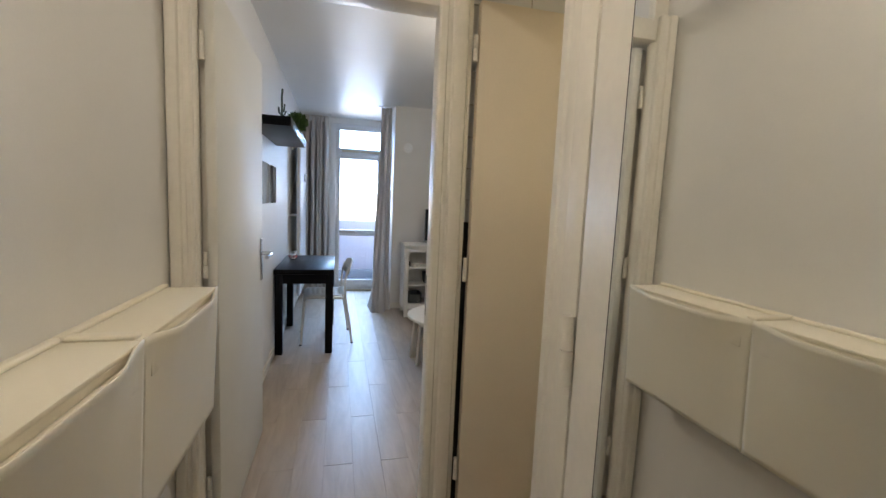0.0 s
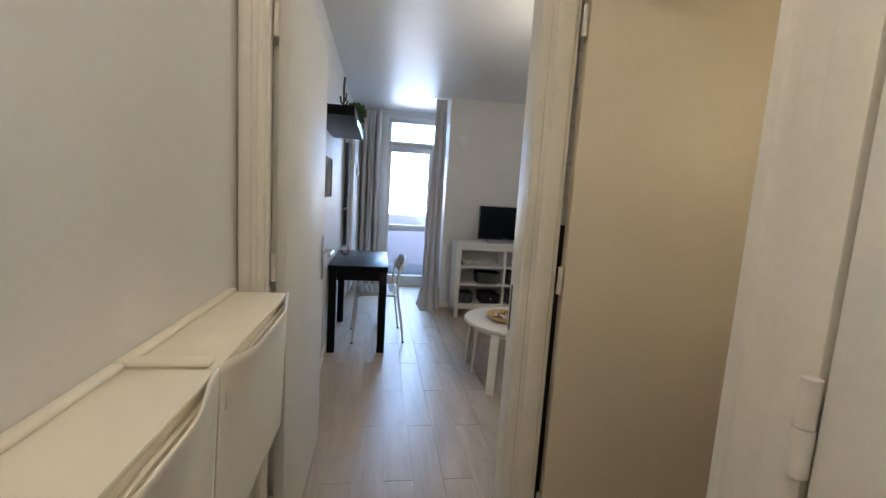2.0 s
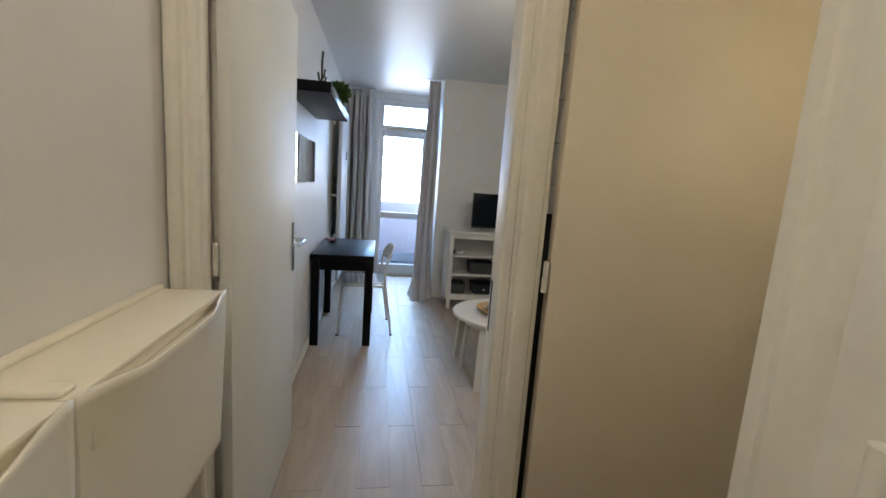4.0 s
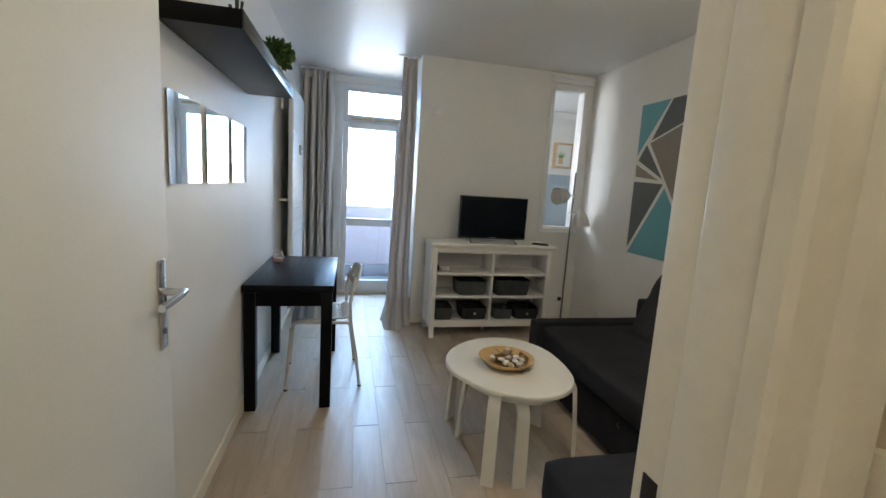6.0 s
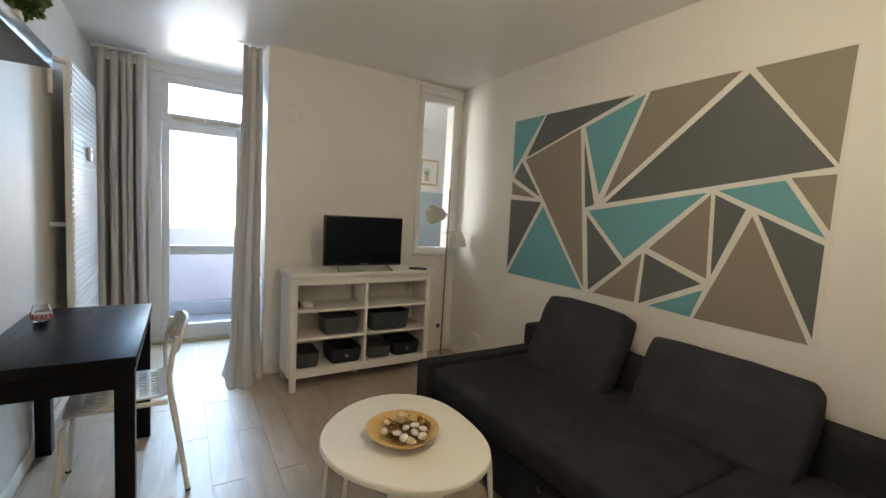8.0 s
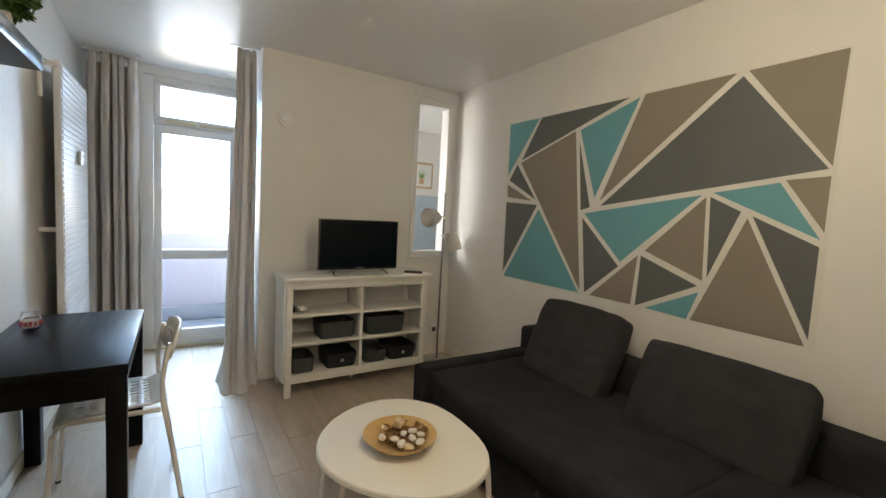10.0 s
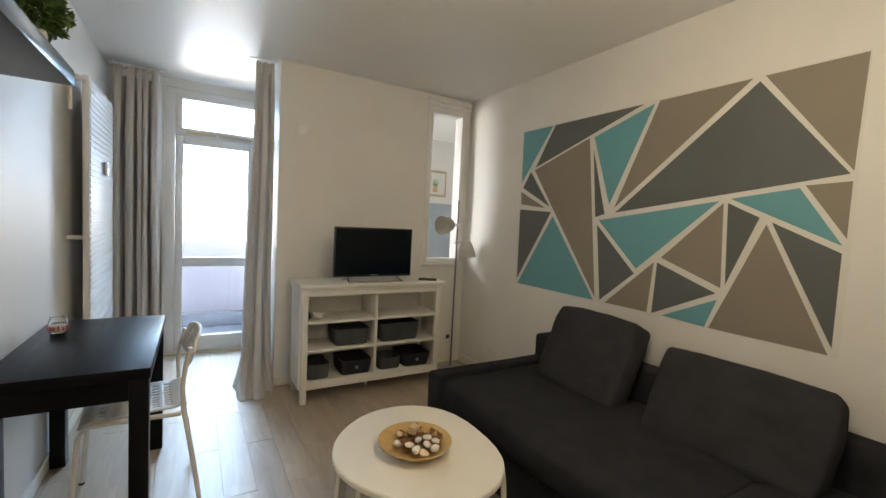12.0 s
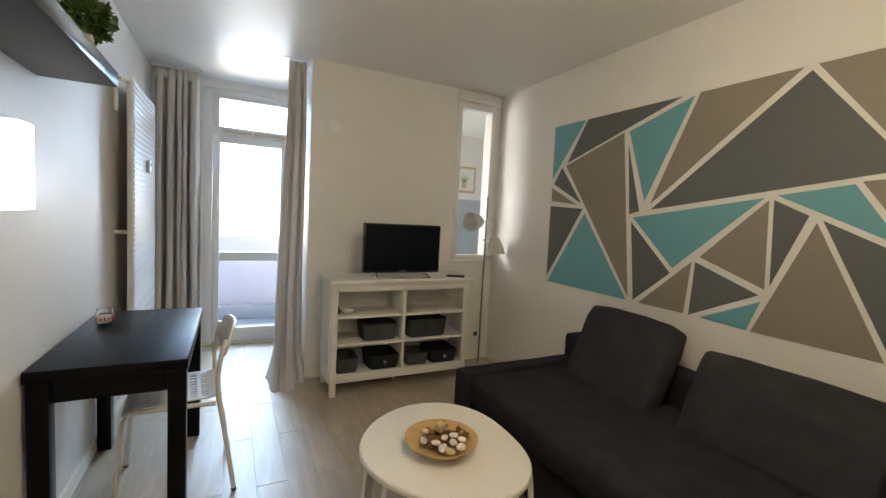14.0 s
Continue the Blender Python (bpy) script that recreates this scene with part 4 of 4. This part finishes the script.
def nest_table(at, k, height, legs, label):
    th = thing("coffee_table", at, label, "table", "nest of two white tables")
    bm = B()
    n = 72
    rings = []
    for off, z in ((-0.006, height - 0.024), (0, height - 0.020), (0, height - 0.005), (-0.004, height)):
        rings.append([bm.verts.new(((egg(2 * math.pi * i / n, k) + off) * math.cos(2 * math.pi * i / n), (egg(2 * math.pi * i / n, k) + off) * math.sin(2 * math.pi * i / n), z)) for i in range(n)])
    for a, b in zip(rings, rings[1:]):
        for i in range(n):
            bm.faces.new((a[i], a[(i + 1) % n], b[(i + 1) % n], b[i]))
    bm.faces.new(rings[0][::-1])
    bm.faces.new(rings[-1])
    part("top", bm, table_white, th)
    for lx, ly in legs:
        r, a = math.hypot(lx, ly), math.atan2(ly, lx)
        zt = height - 0.034
        pts = [(r - 0.19, zt), (r - 0.09, zt)]
        pts += [(r - 0.08 + 0.055 * math.sin(q), zt - 0.055 + 0.055 * math.cos(q)) for q in [radians(d) for d in range(10, 90, 13)]]
        pts += [(r - 0.022, zt - 0.08), (r - 0.008, zt * 0.4), (r, 0.0)]
        bm = ribbon(B(), pts, 0.058, 0.018)
        bmesh.ops.rotate(bm, verts=bm.verts[:], matrix=Matrix.Rotation(a, 3, 'Z'))
        part("leg", bm, table_white, th)
    return th


nest_table((1.03, 3.516, 0), 1.0, 0.452, ((-0.182, -0.305), (0.306, -0.203), (-0.224, 0.27)), "larger white nesting table with an egg-shaped top")
nest_table((1.03, 3.48, 0), 0.76, 0.408, ((-0.04, -0.30), (0.262, 0.176), (-0.215, 0.135)), "smaller white nesting table tucked under the larger")

bw = thing("wooden_bowl", (1.006, 3.49, 0.452), "shallow bamboo bowl on the white table", "bowl")
part("dish", lathe(B(), [(0.07, 0), (0.105, 0.012), (0.138, 0.038), (0.142, 0.045), (0.137, 0.045), (0.10, 0.017), (0.004, 0.010)], 48), bamboo, bw)
rnd = random.Random(11)


def pebble(bm, c, r, seed, squash=0.58):
    res = bmesh.ops.create_icosphere(bm, subdivisions=2, radius=1)["verts"]
    for v in res:
        k = 1 + 0.22 * noise.noise(v.co * 1.3 + Vector((seed * 3.1, seed, 0)))
        v.co = Vector((v.co.x * r * k, v.co.y * r * k * 0.72, v.co.z * r * squash * k))
    bmesh.ops.rotate(bm, verts=res, matrix=Matrix.Rotation(seed * 1.3, 3, 'Z'))
    bmesh.ops.translate(bm, verts=res, vec=c)
    return bm


def flake(bm, r, seed):
    """A curled, ragged bark flake."""
    rnd2 = random.Random(seed)
    bend, n = rnd2.uniform(8, 26), 6
    g = []
    for i in range(n + 1):
        row = []
        for j in range(n + 1):
            x, y = (i / n - 0.5) * 2 * r, (j / n - 0.5) * 1.3 * r
            k = 1 + 0.35 * noise.noise(Vector((x * 90, y * 90, seed)))
            row.append(bm.verts.new((x * k, y * k, bend * y * y + 0.006 * noise.noise(Vector((x * 60, y * 60, seed + 9))))))
        g.append(row)
    for i in range(n):
        for j in range(n):
            bm.faces.new((g[i][j], g[i + 1][j], g[i + 1][j + 1], g[i][j + 1]))
    bmesh.ops.solidify(bm, geom=bm.faces[:], thickness=0.003)
    bmesh.ops.rotate(bm, verts=bm.verts[:], matrix=Matrix.Rotation(rnd2.uniform(0, 6.28), 3, 'Z') @ Matrix.Rotation(rnd2.uniform(-0.6, 0.6), 3, 'X'))
    low = min(v.co.z for v in bm.verts)
    bmesh.ops.translate(bm, verts=bm.verts[:], vec=(0, 0, -low))
    return bm


for k in range(34):
    a, r = k * 2.4 + 0.8, 0.086 * math.sqrt((k + 0.5) / 34)
    x, y = 1.028 + r * math.cos(a), 3.497 + 0.92 * r * math.sin(a)
    st = thing("bark_chip", (x, y, 0.465 + 0.55 * max(0, r - 0.055) + 0.006 * (k % 3)), "rough curled brown bark piece in the bowl", "bark piece", "bark pieces in the bowl")
    part("chip", flake(B(), rnd.uniform(0.016, 0.026), k + 31), bark_brown if k % 3 else bark_tan, st)
for k, (x, y) in enumerate(((-0.085, -0.01), (-0.048, -0.042), (-0.040, -0.082), (-0.026, -0.112), (0.028, -0.10), (0.014, -0.065), (0.040, -0.018), (-0.048, 0.052), (0.056, -0.055), (0.0, -0.02))):
    st = thing("pebble", (1.015 + x, 3.50 + y, 0.484), "smooth white egg-shaped pebble in the bowl", "pebble", "pebbles in the bowl")
    part("stone", pebble(B(), (0, 0, 0.012), rnd.uniform(0.016, 0.022), k + 1), stone_white if k not in (3, 7) else cube_cream, st)
st = thing("wood_cube", (1.040, 3.566, 0.474), "pale wooden cube in the bowl", "cube", rz=25)
part("cube", box(B(), -0.017, 0.017, -0.017, 0.017, 0, 0.034, 0.003), cube_cream, st)

# ---- corner sofa ----
so_ = thing("corner_sofa", (0, 0, 0), "dark grey fabric corner sofa with a chaise", "sofa")


def soft_part(name, x0, x1, y0, y1, z0, z1, parent, material=None, label="", **kw):
    bm = soft_box(x1 - x0, y1 - y0, z1 - z0, **kw)
    bmesh.ops.translate(bm, verts=bm.verts[:], vec=((x0 + x1) / 2, (y0 + y1) / 2, (z0 + z1) / 2))
    return part(name, bm, material or fabric_grey, parent, label)


soft_part("seat_base", 1.53, 2.34, 2.80, 4.16, 0.03, 0.27, so_, puff=0.004, round_=0.02, seed=1)
soft_part("seat_cushion", 1.52, 2.36, 2.805, 4.165, 0.262, 0.425, so_, puff=0.018, round_=0.035, seed=2, cuts=20)
soft_part("armrest", 1.485, 2.46, 4.155, 4.265, 0.03, 0.445, so_, puff=0.003, round_=0.018, seed=3)
soft_part("backrest", 2.33, 2.498, 1.98, 4.27, 0.03, 0.60, so_, puff=0.004, round_=0.03, seed=4, cuts=16)
soft_part("chaise_base", 0.89, 2.34, 1.985, 2.795, 0.03, 0.27, so_, puff=0.004, round_=0.02, seed=5)
soft_part("chaise_cushion", 0.88, 2.36, 1.98, 2.80, 0.262, 0.43, so_, puff=0.018, round_=0.035, seed=6, cuts=20)
part("armrest_piping", tube(B(), [(1.492, 4.158, 0.06), (1.492, 4.156, 0.425), (1.505, 4.156, 0.441), (2.33, 4.156, 0.441)], 0.004, 8), fabric_grey, so_)
part("seat_piping", tube(B(), [(1.524, 2.86, 0.345), (1.517, 3.5, 0.345), (1.524, 4.14, 0.345)], 0.004, 8), fabric_grey, so_)
part("chaise_piping", tube(B(), [(0.885, 2.03, 0.345), (0.876, 2.4, 0.345), (0.885, 2.75, 0.345)], 0.004, 8), fabric_grey, so_)
part("button", cyl(B(), (1.519, 3.248, 0.226), (1.536, 3.248, 0.226), 0.013), bezel_black, so_, "dark upholstery button")
for x, y in ((0.94, 2.04), (0.94, 2.73), (1.57, 2.86), (1.56, 4.20), (2.44, 4.20), (2.44, 2.05)):
    part("foot", cyl(B(), (x, y, 0), (x, y, 0.05), 0.022), bezel_black, so_)


def back_cushion(at, sy, sz, seed, lean, label, turn=0.0):
    """Stands on its lower front edge and leans back."""
    th = thing("back_cushion", at, label, "cushion", "loose sofa cushions")
    bm = soft_box(0.15, sy, sz, puff=0.022, round_=0.026, cuts=30, seed=seed, rough=0.009)
    for v in bm.verts:
        v.co.x += 0.009 * noise.noise(Vector((v.co.y * 6, v.co.z * 13, seed))) + 0.004 * noise.noise(Vector((v.co.y * 22, v.co.z * 30, seed)))
    bmesh.ops.translate(bm, verts=bm.verts[:], vec=(0.075, 0, sz / 2))
    bmesh.ops.transform(bm, matrix=pose(0, 0, 0, 0, lean, turn), verts=bm.verts[:])
    part("cover", bm, cushion_grey, th)
    return th


back_cushion((2.075, 3.725, 0.425), 0.55, 0.475, 3, 25, "dark grey square cushion leaning on the backrest", turn=-1)
back_cushion((2.085, 2.95, 0.425), 0.645, 0.412, 9, 28, "large dark grey cushion leaning on the backrest", turn=2)

# ---- painted mural ----
mural = thing("mural", (XE, 0, 0), "geometric wall mural of teal, slate and taupe triangles", "mural")
part("line_ground", box(B(), -0.0012, 0, 2.715, 4.725, 0.865, 2.09), tape_white, mural, "white lines between triangles", smooth=False)


def facet(paint, *corners):
    bm = B()
    lo = [bm.verts.new((-0.0012, y, z)) for y, z in corners]
    hi = [bm.verts.new((-0.0026, y, z)) for y, z in corners]
    bm.faces.new(hi)
    for k in range(len(lo)):
        bm.faces.new((lo[k], lo[(k + 1) % len(lo)], hi[(k + 1) % len(lo)], hi[k]))
    part("painted_triangle", bm, paint, mural, smooth=False)


facet(paint_teal, (4.72, 2.08), (4.40, 2.08), (4.71, 1.68))
facet(paint_slate, (4.38, 2.08), (3.68, 2.08), (4.56, 1.79))
facet(paint_slate, (4.61, 1.76), (4.39, 1.49), (4.69, 1.64))
facet(paint_taupe, (4.71, 1.61), (4.43, 1.48), (4.70, 1.51))
facet(paint_slate, (4.71, 1.47), (4.37, 1.45), (4.70, 0.92))
facet(paint_teal, (4.35, 1.42), (3.94, 0.88), (4.69, 0.88))
facet(paint_taupe, (4.57, 1.77), (4.06, 1.94), (3.93, 0.90))
facet(paint_slate, (4.02, 1.86), (3.90, 1.44), (3.97, 1.42))
facet(paint_teal, (4.02, 1.94), (3.61, 2.07), (3.87, 1.50))
facet(paint_taupe, (3.58, 2.08), (3.12, 2.08), (3.83, 1.48))
facet(paint_slate, (3.09, 2.06), (2.74, 1.61), (3.82, 1.45))
facet(paint_taupe, (3.07, 2.08), (2.72, 2.08), (2.73, 1.62))
facet(paint_teal, (3.94, 1.40), (3.22, 1.51), (3.65, 1.12))
facet(paint_slate, (3.95, 1.37), (3.66, 1.09), (3.89, 0.89))
facet(paint_taupe, (3.85, 0.88), (3.54, 1.17), (3.56, 0.88))
facet(paint_taupe, (3.20, 1.50), (3.18, 1.08), (3.50, 1.20))
facet(paint_slate, (3.52, 1.17), (3.20, 1.05), (3.53, 0.88))
facet(paint_teal, (3.19, 1.02), (3.24, 0.87), (3.47, 0.88))
facet(paint_slate, (3.18, 1.50), (3.04, 1.43), (3.16, 1.10))
facet(paint_teal, (3.17, 1.52), (2.90, 1.56), (2.74, 1.32))
facet(paint_taupe, (2.88, 1.57), (2.73, 1.58), (2.73, 1.35))
facet(paint_slate, (2.99, 1.41), (2.74, 1.29), (2.74, 0.90))
facet(paint_taupe, (3.01, 1.40), (2.75, 0.87), (3.22, 0.87))


# ---- picture in the next room ----
pc = thing("wall_picture", (3.20, 7.334, 1.695), "small wooden frame with a green plant picture", "picture")
part("board", box(B(), -0.15, 0.15, -0.02, 0, 0, 0.36, 0.003), pot_wood, pc, "pale wood frame")
part("mount", box(B(), -0.10, 0.125, -0.0225, -0.0195, 0.03, 0.33), pot_white, pc)
part("painted_pot", box(B(), -0.065, 0.005, -0.0245, -0.022, 0.06, 0.15), pot_wood, pc)
bm = B()
for k in range(9):
    a = radians(150 - k * 15)
    x0 = -0.055 + k * 0.0065
    bm.faces.new([bm.verts.new(q) for q in ((x0 - 0.006, -0.024, 0.15), (x0 + 0.006, -0.024, 0.15), (x0 + 0.07 * math.cos(a), -0.024, 0.17 + 0.10 * math.sin(a)))])
part("painted_leaves", bm, picture_green, pc, smooth=False)

# ---- floor tiles ----
floor_ob = bpy.data.objects["floor"]
TW, TL, GAP, END = 0.1445, 0.923, 0.0009, 0.0026
cache = {}
for r in range(-4, 19):
    x0, x1 = 0.107 + r * TW, 0.107 + (r + 1) * TW
    x0, x1 = max(x0, XW), min(x1, XE)
    if x1 - x0 < 0.02:
        continue
    y_start = 2.36 + (0.475 if r % 2 else 0.0) - (0.15 if r == 5 else 0.0) - 4 * TL
    for q in range(9):
        y0, y1 = y_start + q * TL, y_start + (q + 1) * TL
        y0, y1 = max(y0, -0.88), min(y1, YG)
        if x0 > 0.60:
            y0 = max(y0, 1.0 if x1 < 1.7 else 1.90)
        if x0 > 0.80:
            y1 = min(y1, YN)
        if y1 - y0 < 0.03:
            continue
        key = (round(x1 - x0, 3), round(y1 - y0, 3))
        if key not in cache:
            cache[key] = mesh_of("floor_tile", box(B(), GAP / 2, key[0] - GAP / 2, END / 2, key[1] - END / 2, -0.008, 0.0, 0.0004, 1), wood_tile)
        ob = new("floor_tile", cache[key])
        ob.parent = floor_ob
        ob.location = (x0, y0, 0)


# ---- apartment building across the street ----
ab = thing("apartment_building", (-4, 46, -9), "pale apartment building across the street", "building")
part("wall", box(B(), -30, 30, 0, 10, 0, 14.0), facade_pale, ab)
part("roof", box(B(), -30.4, 30.4, -0.4, 10.4, 14.0, 14.5, 0.1), roof_grey, ab)
me = mesh_of("window", box(B(), -0.65, 0.65, -0.06, 0.05, 0, 1.5, 0.03, 1), facade_window)
sill = mesh_of("sill", box(B(), -0.75, 0.75, -0.16, 0.0, -0.12, 0.0, 0.02, 1), facade_pale)
for i in range(14):
    for j in range(4):
        ob = new("window", me)
        ob.parent = ab
        ob.location = (-27 + i * 4.1, 0, 1.2 + j * 3.2)
        ob2 = new("sill", sill)
        ob2.parent = ob
